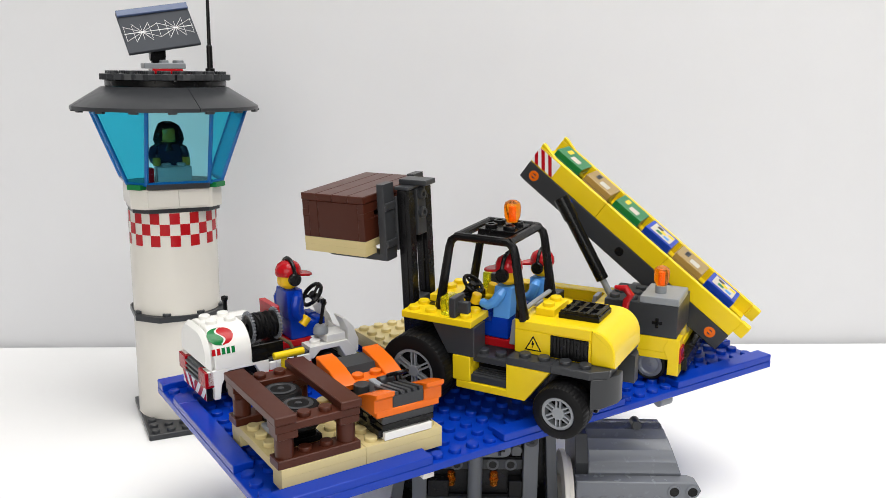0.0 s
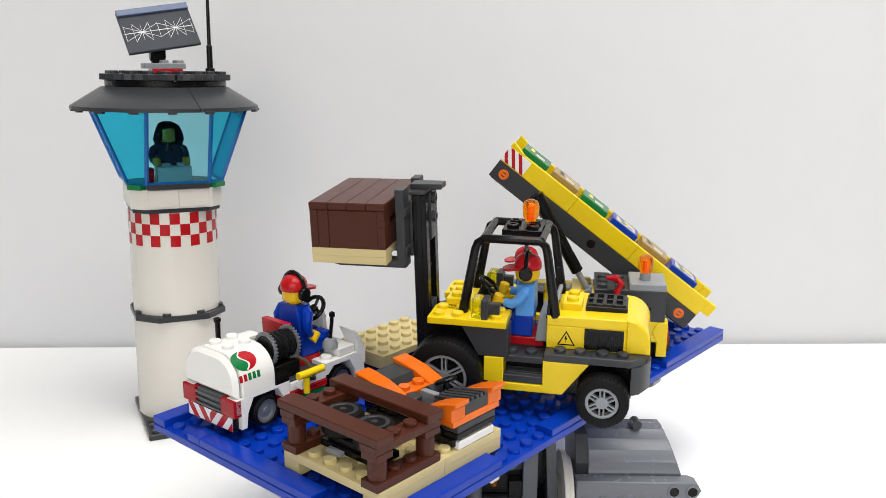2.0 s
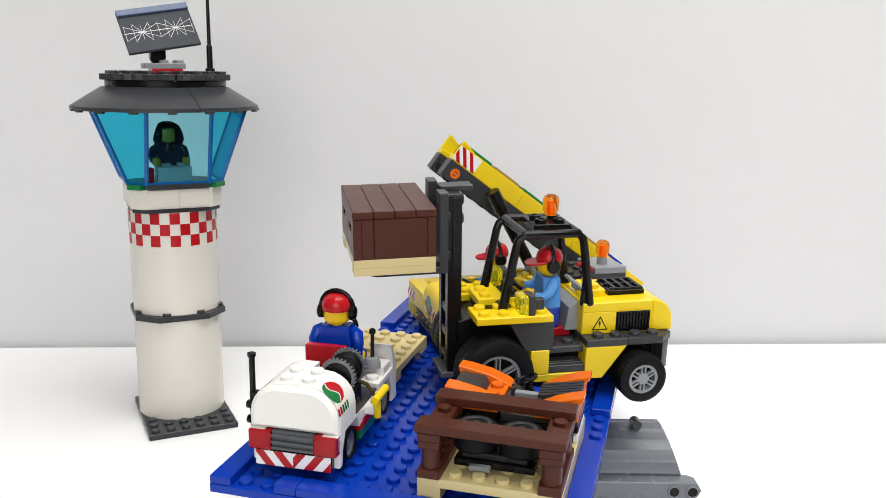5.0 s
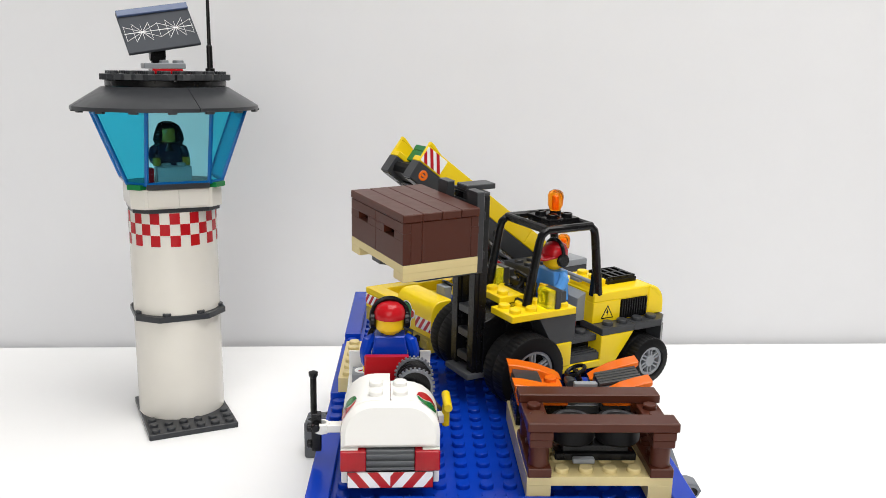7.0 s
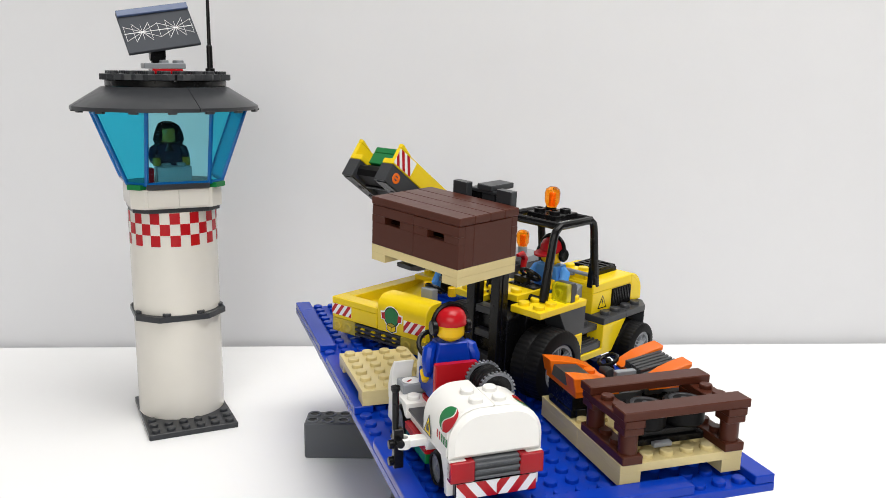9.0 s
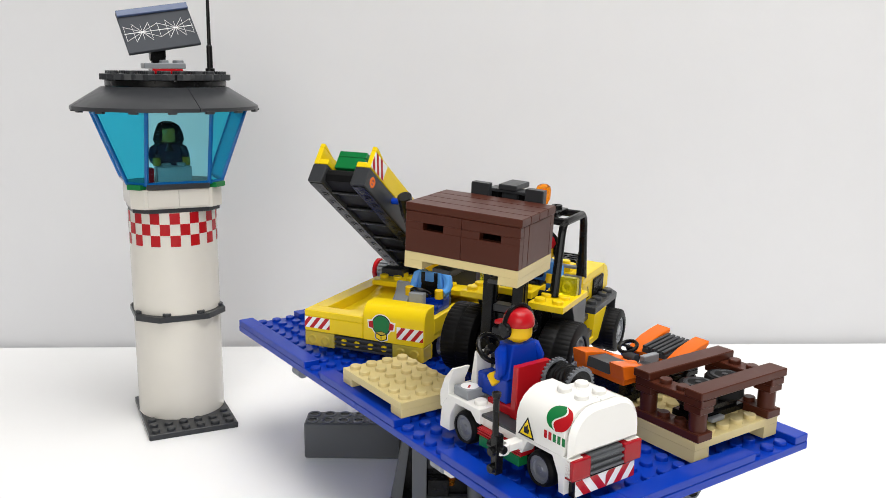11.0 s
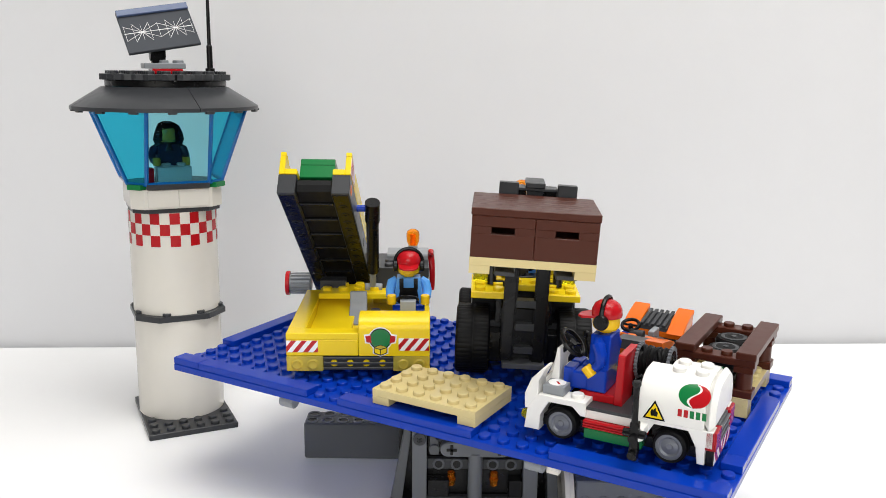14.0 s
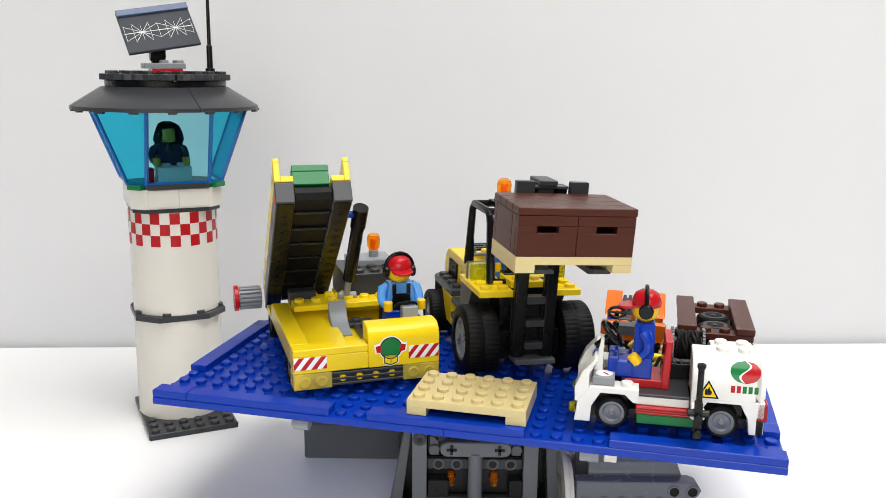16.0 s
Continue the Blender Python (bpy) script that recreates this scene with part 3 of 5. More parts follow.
    part("windscreen_post", prism([(7.5, 2.6), (7.95, 2.6), (7.65, 4.3), (7.5, 4.3)], "y", -0.05, 0.85), WHITE, tk, "white dash post")
    part("dome", lathe([(0.42, 2.75), (0.42, 3.0), (0.3, 3.22), (0, 3.3)], 16, "z", (6.75, -1.35, 0)), GREY, tk)
    part("lever", tube([(6.75, -1.35, 3.2), (6.95, -1.3, 4.1), (7.0, -1.28, 4.45)], 0.1, 8) + lathe([(0, -0.2), (0.16, -0.1), (0.16, 0.1), (0, 0.2)], 10, "z", (7.0, -1.28, 4.5)), BLACK, tk)
    steering_wheel(tk, 7.1, 0.3, 4.5, -48, 1.2)
    # seat
    part("floor_plate", box((3.4, -1.9, 1.95), (6.6, 1.9, 2.1)), DARK, tk)
    part("seat", box((4.45, -0.95, 2.1), (6.4, 1.05, 2.5)) + prism([(4.35, 2.1), (4.75, 2.1), (4.6, 4.55), (4.27, 4.55)], "y", -0.85, 1.15, 0.05), RED, tk, "red moulded seat")
    # tank: rounded shoulders
    def shoulder(y0, y1, top, r, n=6):
        pts = [(y0, 2.15)]
        pts += [(y0 + r - r * math.cos(math.pi / 2 * k / n), top - r + r * math.sin(math.pi / 2 * k / n)) for k in range(n + 1)] if y0 < 0 and y1 <= 0.5 else [(y0, top)]
        pts += [(y1 - r + r * math.sin(math.pi / 2 * k / n), top - r + r * math.cos(math.pi / 2 * k / n)) for k in range(n + 1)] if y1 > 1 else [(y1, top)]
        pts += [(y1, 2.15)]
        return pts
    part("tank", prism(shoulder(0.02, 2.0, 4.15, 1.35), "x", 0.45, 3.35, 0.05), WHITE, tk, "white tank half with rounded shoulder")
    part("tank", prism(shoulder(-2.0, -0.0, 4.15, 1.35), "x", 0.45, 2.45, 0.05) + studs(0.45, -0.9, 2, 2, 4.13), WHITE, tk, "white tank half with four studs")
    part("tank_front", prism([(-2.0, 2.15), (-2.0, 2.6), (0.02, 2.9), (0.02, 2.15)], "x", 2.45, 3.35), BLACK, tk)
    nn = 6
    full = [(-2.0, 2.15)] + [(-0.65 - 1.35 * math.cos(math.pi / 2 * k / nn), 2.8 + 1.35 * math.sin(math.pi / 2 * k / nn)) for k in range(nn + 1)]
    full += [(0.65 + 1.35 * math.sin(math.pi / 2 * k / nn), 2.8 + 1.35 * math.cos(math.pi / 2 * k / nn)) for k in range(nn + 1)] + [(2.0, 2.15)]
    part("tank_end", prism(full, "x", 0.02, 0.46, 0.2), WHITE, tk)

    # mark on both flanks: two swirled lobes and short bars in place of lettering, following the tank's skin
    def skin(sy, x, s):
        if s < 2.8:
            return (x, sy * 2.008, s)
        a = (s - 2.8) / 1.35
        return (x, sy * (0.65 + 1.359 * math.cos(a)), 2.8 + 1.359 * math.sin(a))

    def patch(sy, spans):
        vs, fs = [], []
        for s, xa, xb in spans:
            for j in range(4):
                vs.append(skin(sy, xa + (xb - xa) * j / 3, s))
        for i in range(len(spans) - 1):
            for j in range(3):
                fs.append([i * 4 + j, i * 4 + j + 1, i * 4 + j + 5, i * 4 + j + 4])
        return [(np.array(vs, float), fs, 0)]

    for sy, x0, s0, tilt in ((1, 0.98, 3.6, 0.0), (-1, 0.95, 3.95, 0.25)):
        rx, rs, rows = 0.68, 0.56, 14
        front, back = [], []
        for k in range(rows + 1):
            q = -rs + 2 * rs * k / rows
            half = rx * math.sqrt(max(0.0, 1 - (q / rs) ** 2))
            cut = -0.24 * math.sin(math.pi * q / rs) + tilt * q
            cut = max(-half, min(half, cut))
            front.append((s0 + q, x0 + min(half, cut + 0.05), x0 + half))
            back.append((s0 + q, x0 - half, x0 + max(-half, cut - 0.05)))
        part("mark", patch(sy, front), GREEN if sy > 0 else RED, tk, "swirled lobe of a printed mark")
        part("mark", patch(sy, back), RED if sy > 0 else GREEN, tk, "swirled lobe of a printed mark")
        for k in range(5):
            xa = x0 + 0.62 - 0.26 * k if sy > 0 else x0 - 0.62 + 0.26 * k
            xb = xa - 0.18 * sy
            part("lettering_bar", patch(sy, [(s0 - 1.02, min(xa, xb), max(xa, xb)), (s0 - 0.85, min(xa, xb), max(xa, xb)), (s0 - 0.68, min(xa, xb), max(xa, xb))]), RED if k < 2 else GREEN, tk, "short printed bar")
    tri_label(tk, Matrix.Translation((2.6, 2.02, 2.66)) @ Matrix.Rotation(radians(-85), 4, "X") @ Matrix.Rotation(radians(180), 4, "Z"), 0.5, True)
    # tail
    for sy in (-1, 1):
        part("tail_lamp", box((-0.12, *sorted((sy * 0.98, sy * 2.0))[:1], 1.25), (0.35, sorted((sy * 0.98, sy * 2.0))[1], 2.12)), CLEAR_RED, tk, "clear red tail lamp")
    grille = box((0.0, -0.97, 1.25), (0.3, 0.97, 2.12))
    for k in range(3):
        grille += box((-0.12, -0.97, 1.3 + k * 0.28), (0.02, 0.97, 1.42 + k * 0.28), 0.02)
    part("tail_grille", grille, MIDGREY, tk)
    part("rear_bumper", box((0.0, -1.75, 0.45), (0.35, 1.75, 1.23)), BLACK, tk)
    for sy in (-1, 1):
        m = Matrix(((0, 0, -1, -0.002), (-1, 0, 0, 0), (0, 1, 0, 0.5), (0, 0, 0, 1)))
        if sy < 0:
            stripes(tk, m, 1.72, 0.68, 1, 2)
        else:
            stripes(tk, m @ Matrix.Translation((-1.72, 0, 0)), 1.72, 0.68, -1, 2)
    # hose reel on the open half behind the seat
    rl = part("hose_reel", rod(0.52, 2.75, 4.2, 20, "x", (0, -1.05, 3.75)), BLACK, tk, "hose reel wound with black cord")
    turns = []
    for i in range(9 * 18 + 1):
        a = 2 * math.pi * i / 18
        x = 2.93 + i / 18 * 0.127 + 0.06 * math.sin(2.3 * a) + 0.04 * math.sin(5.1 * a + 1)
        r = 0.63 + 0.035 * math.sin(3.4 * a)
        turns.append((x, -1.05 + r * math.cos(a), 3.75 + r * math.sin(a)))
    part("cord", tube(turns, 0.11, 6), RUBBER, rl)
    for x in (2.72, 4.2):
        disc = ring(0.68, 0.8, x - 0.07, x + 0.07, 28, "x", (0, -1.05, 3.75))
        for k in range(28):
            an = 2 * math.pi * k / 28
            disc += moved(box((x - 0.07, -0.045, 0.77), (x + 0.07, 0.045, 0.87), 0.015), Matrix.Translation((0, -1.05, 3.75)) @ Matrix.Rotation(an, 4, "X"))
        part("flange", disc, PEWTER, rl, "toothed grey flange")
        part("flange_face", ring(0.22, 0.7, x - 0.075, x + 0.075, 24, "x", (0, -1.05, 3.75)), BLACK, rl)
    part("reel_stand", box((2.5, -1.6, 2.1), (4.4, -0.5, 2.9)), BLACK, tk)
    part("hose", tube([(4.3, -1.4, 3.0), (4.7, -1.75, 2.7), (4.9, -2.05, 2.1), (4.7, -2.3, 1.9), (4.3, -2.4, 2.05)], 0.1, 8), material("brown_cord", (0.09, 0.06, 0.03), rough=0.7), tk)
    nz = part("nozzle", rod(0.2, 3.4, 5.1, 14, "x", (0, -2.55, 2.45)) + rod(0.17, 1.4, 2.4, 12, "z", (4.0, -2.5, 0)), YELLOW, tk, "yellow fuel nozzle")
    part("clip", box((3.75, -2.4, 1.6), (4.25, -1.95, 2.0)), WHITE, tk)
    # radio handset in its clip on the other flank
    part("clip", box((2.85, 1.95, 1.6), (3.35, 2.75, 1.95)) + ring(0.2, 0.34, 1.55, 2.0, 14, "z", (3.1, 2.95, 0)), WHITE, tk)
    part("handset", box((2.92, 2.98, 0.7), (3.28, 3.4, 2.45)) + rod(0.14, 2.4, 4.15, 10, "z", (3.1, 3.3, 0)) + lathe([(0.14, 4.05), (0.2, 4.15), (0.2, 4.3), (0, 4.38)], 12, "z", (3.1, 3.3, 0)) + rod(0.2, 3.38, 3.6, 12, "y", (3.1, 0, 1.0)) + rod(0.2, 3.38, 3.6, 12, "y", (3.1, 0, 1.75)) + rod(0.18, 2.6, 3.6, 10, "x", (0, 3.2, 1.9)), BLACK, tk, "black radio handset with stub aerial")
    ride(tk, 30.92, 3.45, 0.22, 181.8)
    fig = toy_figure("blue toy driver in red cap and black ear defenders", BLUE, BLUE, arms=42)
    ride(fig, 30.92 - 5.65, 3.45 - 0.2, 2.72, 181.8)


def tri_label(parent, m, s, flame=False):
    """A yellow warning triangle with a black border, in the x-y plane of m."""
    h = s * 0.87
    a = part("warning_label", moved(prism([(-s, -h), (s, -h), (0, h)], "z", 0.004, 0.012, 0.002), m), BLACK, parent, "yellow warning triangle with black border")
    part("field", moved(prism([(-s * 0.76, -h * 0.84), (s * 0.76, -h * 0.84), (0, h * 0.68)], "z", 0.013, 0.02, 0.002), m), YELLOW, a)
    sign = [(-0.1, 0.25), (0.05, 0.3), (0.0, 0.05), (0.14, 0.05), (-0.08, -0.6), (-0.04, -0.18), (-0.18, -0.18)] if not flame else [(-0.25, -0.55), (0.25, -0.55), (0.3, -0.2), (0.12, -0.05), (0.1, 0.25), (-0.1, -0.05), (-0.2, 0.1), (-0.3, -0.2)]
    part("sign", moved(prism([(p * s * 1.1, q * s) for p, q in sign], "z", 0.021, 0.027, 0.002), m), BLACK, a)


tanker()
# ---- the forklift ----
FORK_HEADING, FORK_LEAN = -62.0, 1.7
FORK_BASE = pose((20.37 * 0.8829 + 0.25 * 0.4695 - 16) * S, (20.37 * 0.4695 - 0.25 * 0.8829 - 8) * S, 0.11 * S, 0, 0, FORK_HEADING) @ pose(0, 0, 0, -FORK_LEAN)

# the loose mast hangs forwards and a little further over than the truck
MAST_LEAN = Matrix.Translation((-0.23, -0.08, 0.14)) @ Euler((radians(-1.15), radians(1.32), radians(-1.15))).to_matrix().to_4x4()


def ride_fork(ob, x, y, z):
    """The forklift leans to its left; it and its load and driver share that lean."""
    RIDERS.append((ob, FORK_BASE @ pose(x * S, y * S, z * S)))
    ob.matrix_world = deck_pose(0) @ RIDERS[-1][1]


def forklift():
    fk = thing("forklift", "yellow toy forklift with black roll cage and raised mast", "forklift")
    for sy in (-1, 1):
        wheel(fk, 0.74, sy * 3.75, 2.15, 1.95, 1.9, sy, GREY, spokes=6, tread=44, seg=36)
        wheel(fk, -7.23, sy * 3.75, 1.53, 1.33, 1.6, sy, GREY, spokes=6, tread=36, seg=30)
        a = lambda p, q: sorted((sy * p, sy * q))
        y0, y1 = a(1.0, 2.95)
        # side tank with the step
        part("side_panel", box((-2.2, y0, 1.87), (-1.2, y1, 3.2)), YELLOW, fk)
        part("side_panel", prism([(-4.2, 1.46), (-4.2, 3.2), (-6.5, 3.2), (-5.2, 1.46)], "y", y0, y1), YELLOW, fk)
        part("side_plate", box((-4.25, y0, 1.46), (-1.4, y1, 1.86)), YELLOW, fk)
        step = box((-4.2, y0, 1.87), (-2.2, y1 if sy < 0 else y1 - 0.1, 2.27))
        for k in range(4):
            z = 2.27
            yy = sy * (1.9 + 0.25 * k)
            step += box((-4.15, yy - 0.06, z - 0.02), (-2.25, yy + 0.06, z + 0.09), 0.02)
        part("step", step, DARK, fk, "ribbed dark grey step")
        part("deck_plate", box((-6.55, y0, 3.2), (-4.22, y1, 3.6)) + studs(-6.5, y0 if sy < 0 else y1 - 1, 2, 1, 3.6), DARK, fk)
        part("deck_plate", box((-4.2, y0, 2.85), (-1.9, y1 - 0.4 if sy > 0 else y1, 3.2)) + studs(-4.0, sy * 2.0 - 0.5, 2, 1, 3.2), DARK, fk)
        part("rear_wing", prism([(-6.55, y0), (-6.55, y1), (-8.5, y1), (-9.25, sy * 2.3), (-9.25, y0)] if sy > 0 else [(-6.55, y1), (-6.55, y0), (-8.5, y0), (-9.25, sy * 2.3), (-9.25, y1)], "z", 3.2, 3.6) + studs(-8.6, sy * 2.45 - 0.5, 2, 1, 3.6), DARK, fk)
        part("rear_corner", prism([(-8.3, sy * 1.0), (-8.55, sy * 2.9), (-9.0, sy * 2.6), (-9.5, sy * 1.6), (-9.5, sy * 1.0)], "z", 1.7, 3.2), DARK, fk)
        # fender over the big wheel
        part("fender", box((-2.3, *a(1.0, 3.0)[:1], 4.75), (1.75, a(1.0, 3.0)[1], 5.12)) + studs(-2.25, a(1, 3)[0], 4, 2, 5.12, {(1, 1) if sy > 0 else (1, 0)}), YELLOW, fk)
        part("cab_side", prism([(-2.4, 3.2), (-0.9, 3.2), (0.0, 4.75), (-2.4, 4.75)], "y", *a(1.6, 2.9)), DARK, fk)
        br = part("lamp_bracket", box((-1.35, *a(1.9, 2.9)[:1], 5.12), (-1.0, a(1.9, 2.9)[1], 6.15)) + box((-1.9, *a(2.2, 2.6)[:1], 5.3), (-1.3, a(2.2, 2.6)[1], 5.9)), DARK, fk)
        lens = part("head_lamp", box((-0.98, *a(1.9, 2.9)[:1], 5.15), (-0.5, a(1.9, 2.9)[1], 6.15), 0.06) + ring(0.2, 0.32, -0.5, -0.4, 16, "x", (0, sy * 2.4, 5.65)), CLEAR_LIME, fk, "clear yellow head lamp")
        lens.visible_shadow = False
    part("frame", box((-8.6, -1.9, 1.1), (1.6, 1.9, 2.8)), BLACK, fk)
    part("axle", rod(0.3, -3.4, 3.4, 12, "y", (0.74, 0, 2.15)), BLACK, fk)
    part("axle", rod(0.3, -3.4, 3.4, 12, "y", (-7.23, 0, 1.53)), BLACK, fk)
    part("cab_floor", box((-4.3, -1.95, 2.8), (0.6, 1.95, 3.2)), DARK, fk)
    part("front_plate", box((-0.9, -1.0, 5.12), (1.2, 1.0, 5.5)) + studs(0.2, -1, 1, 2, 5.5), YELLOW, fk)
    part("scuttle", box((-0.6, -1.6, 3.2), (1.1, 1.6, 5.12)), BLACK, fk)
    # engine hood with a rounded tail
    part("hood_base", box((-8.2, -2.05, 3.6), (-4.25, 2.05, 4.8)), YELLOW, fk)
    n = 8
    tail = [(-8.2, 3.6), (-8.2, 5.35)] + [(-8.25 - 1.15 * math.sin(radians(85) * k / n), 5.35 - 1.2 + 1.2 * math.cos(radians(85) * k / n)) for k in range(n + 1)] + [(-9.42, 3.6)]
    part("hood_tail", prism(tail, "y", -2.05, 2.05, 0.07), YELLOW, fk, "rounded yellow hood end")
    top = [(-4.25, 4.8), (-4.25, 5.3), (-8.2, 5.35), (-8.2, 4.8)]
    part("hood_top", prism(top, "y", -2.05, 2.05, 0.05), YELLOW, fk)
    part("cap_plate", box((-5.9, -1.0, 5.3), (-4.9, 1.0, 5.7)) + studs(-5.9, -1, 1, 2, 5.7), YELLOW, fk)
    vent = box((-8.2, -0.95, 5.3), (-6.1, 0.95, 5.6))
    for i in range(4):
        vent += box((-8.12 + i * 0.5, -0.9, 5.58), (-7.92 + i * 0.5, 0.9, 5.73), 0.02)
    for j in (-0.9, -0.06, 0.78):
        vent += box((-8.12, j, 5.58), (-6.17, j + 0.12, 5.73), 0.02)
    part("vent", vent, BLACK, fk, "black slatted vent on the hood")
    for sy in (-1, 1):
        g = box((-8.1, *sorted((sy * 2.0, sy * 2.08))[:1], 3.65), (-6.15, sorted((sy * 2.0, sy * 2.08))[1], 4.78), 0.02)
        for k in range(11):
            x = -8.05 + k * 0.175
            g += box((x, *sorted((sy * 2.07, sy * 2.16))[:1], 3.68), (x + 0.09, sorted((sy * 2.07, sy * 2.16))[1], 4.75), 0.015)
        part("side_grille", g, BLACK, fk, "black ribbed side grille")
        m = Matrix.Translation((-5.25, sy * 2.053, 4.2)) @ Matrix.Rotation(radians(90), 4, "X")
        tri_label(fk, m if sy < 0 else Matrix.Translation((-5.25, sy * 2.053, 4.2)) @ Matrix.Rotation(radians(180), 4, "Z") @ Matrix.Rotation(radians(90), 4, "X"), 0.45)
    # seat
    part("seat", box((-4.0, -1.0, 3.2), (-1.9, 1.0, 3.65)), RED, fk, "red seat cushion")
    part("seat_back", prism([(-4.3, 3.6), (-3.6, 3.6), (-3.75, 4.9), (-4.2, 5.2), (-4.3, 5.2)], "y", -1.3, 1.3), GREY, fk)
    part("clip_bar", rod(0.12, -1.6, 1.6, 10, "y", (-4.6, 0, 5.75)) + box((-4.75, -0.4, 5.5), (-4.45, 0.4, 5.7)), GREY, fk)
    steering_wheel(fk, -0.95, 0.1, 6.1, -40)
    part("dashboard", box((-1.2, -0.9, 5.1), (-0.3, 0.9, 5.6)) + box((-0.9, -0.7, 5.6), (-0.5, 0.2, 6.0)), BLACK, fk)
    # roll cage
    cage = []
    for sy in (-1, 1):
        y = sy * 1.85
        front = [(0.1, 5.15), (-0.5, 8.5), (-0.62, 8.85), (-0.95, 9.1), (-3.75, 9.1), (-4.05, 8.85), (-4.15, 8.5), (-4.65, 5.2)]
        cage += tube([(p, y, q) for p, q in front], [0.26, 0.22, 0.22, 0.22, 0.22, 0.22, 0.22, 0.26], 10)
        cage += prism([(-4.9, 5.15), (-4.2, 5.15), (-4.25, 5.9), (-4.3, 6.8), (-4.5, 6.8)], "y", *sorted((sy * 1.6, sy * 1.95)))
    for x, z in ((-0.95, 9.1), (-3.8, 9.1)):
        cage += tube([(x, -1.85, z), (x, 1.85, z)], 0.22, 10)
    cage += tube([(0.1, -1.75, 5.2), (0.1, 1.75, 5.2)], 0.2, 8)
    cage += box((-3.7, -1.0, 9.05), (-1.7, 1.0, 9.4))
    for i in (-3.2, -2.2):
        for j in (-0.5, 0.5):
            cage += ring(0.17, 0.31, 9.38, 9.6, 14, "z", (i, j, 0))
    part("roll_cage", cage, BLACK, fk, "black tubular roll cage")
    beacon(fk, -3.0, -0.3, 9.6)
    # mast
    for sy in (-1, 1):
        g = box((2.2, *sorted((sy * 0.55, sy * 1.15))[:1], 1.5), (2.93, sorted((sy * 0.55, sy * 1.15))[1], 10.95)) + box((2.45, *sorted((sy * 0.45, sy * 1.2))[:1], 1.5), (2.7, sorted((sy * 0.45, sy * 1.2))[1], 10.95), 0.02)
        part("mast_rail", moved(g, MAST_LEAN), BLACK, fk, "upright black mast rail")
    part("mast_foot", box((1.85, -1.15, 1.25), (3.1, 1.15, 1.55)), MIDGREY, fk)
    for z in (2.0, 3.3, 4.6):
        part("mast_rung", box((2.05, -0.55, z), (2.75, 0.55, z + 0.4)), DARK, fk)
    part("mast_mount", prism([(1.0, 2.0), (2.3, 1.6), (2.3, 4.4), (1.0, 4.8)], "y", -1.3, 1.3), BLACK, fk)
    part("mast_cap", moved(box((1.5, -0.5, 11.12), (3.2, 0.5, 11.4)) + box((2.2, -1.15, 10.95), (3.1, 1.15, 11.12)), MAST_LEAN), DARK, fk)
    hinge = box((2.12, -0.42, 8.4), (2.88, 0.42, 10.94))
    for z in (9.6, 10.6):
        hinge += ring(0.15, 0.3, 1.92, 2.13, 14, "x", (0, 0.05, z))
    part("mast_block", moved(hinge, MAST_LEAN), DARK, fk)
    # carriage and forks
    part("carriage", moved(box((2.94, -1.2, 7.7), (3.1, 1.2, 10.6)) + box((3.0, -1.85, 8.0), (3.12, 2.1, 8.4)) + box((3.0, -1.85, 10.0), (3.12, 2.1, 10.4)), MAST_LEAN), DARK, fk, "grey fork carriage")
    for y in (-1.37, 1.62):
        part("fork", moved(prism([(3.1, 7.3), (3.1, 11.4), (3.55, 11.4), (3.55, 7.655), (7.3, 7.655), (7.3, 7.46), (6.7, 7.3)], "y", y - 0.5, y + 0.5, 0.04), MAST_LEAN), DARK, fk, "dark grey lifting fork")
    ride_fork(fk, 0, 0, 0)
    fig = toy_figure("toy driver in sky blue shirt, red cap, ear defenders", SHIRT, BLUE, arms=-16)
    ride_fork(fig, -2.9, 0, 3.67)


def pallet_parts(parent, x0, y0, x1, y1, z0, z1, along="y", s=True):
    """A tan plate on two runners."""
    part("board", box((x0, y0, z1 - 0.4), (x1, y1, z1), 0.012) + (studs(x0, y0, round(x1 - x0), round(y1 - y0), z1) if s else []), TAN, parent)
    for k in (0, 1):
        if along == "y":
            a, b = ((y0, y0 + 1) if k == 0 else (y1 - 1, y1))
            part("runner", box((x0 + 0.005, a + 0.005, z0), (x1 - 0.005, b - 0.005, z1 - 0.402), 0.006), TAN, parent)
        else:
            a, b = ((x0, x0 + 1) if k == 0 else (x1 - 1, x1))
            part("runner", box((a + 0.005, y0 + 0.005, z0), (b - 0.005, y1 - 0.005, z1 - 0.402), 0.006), TAN, parent)


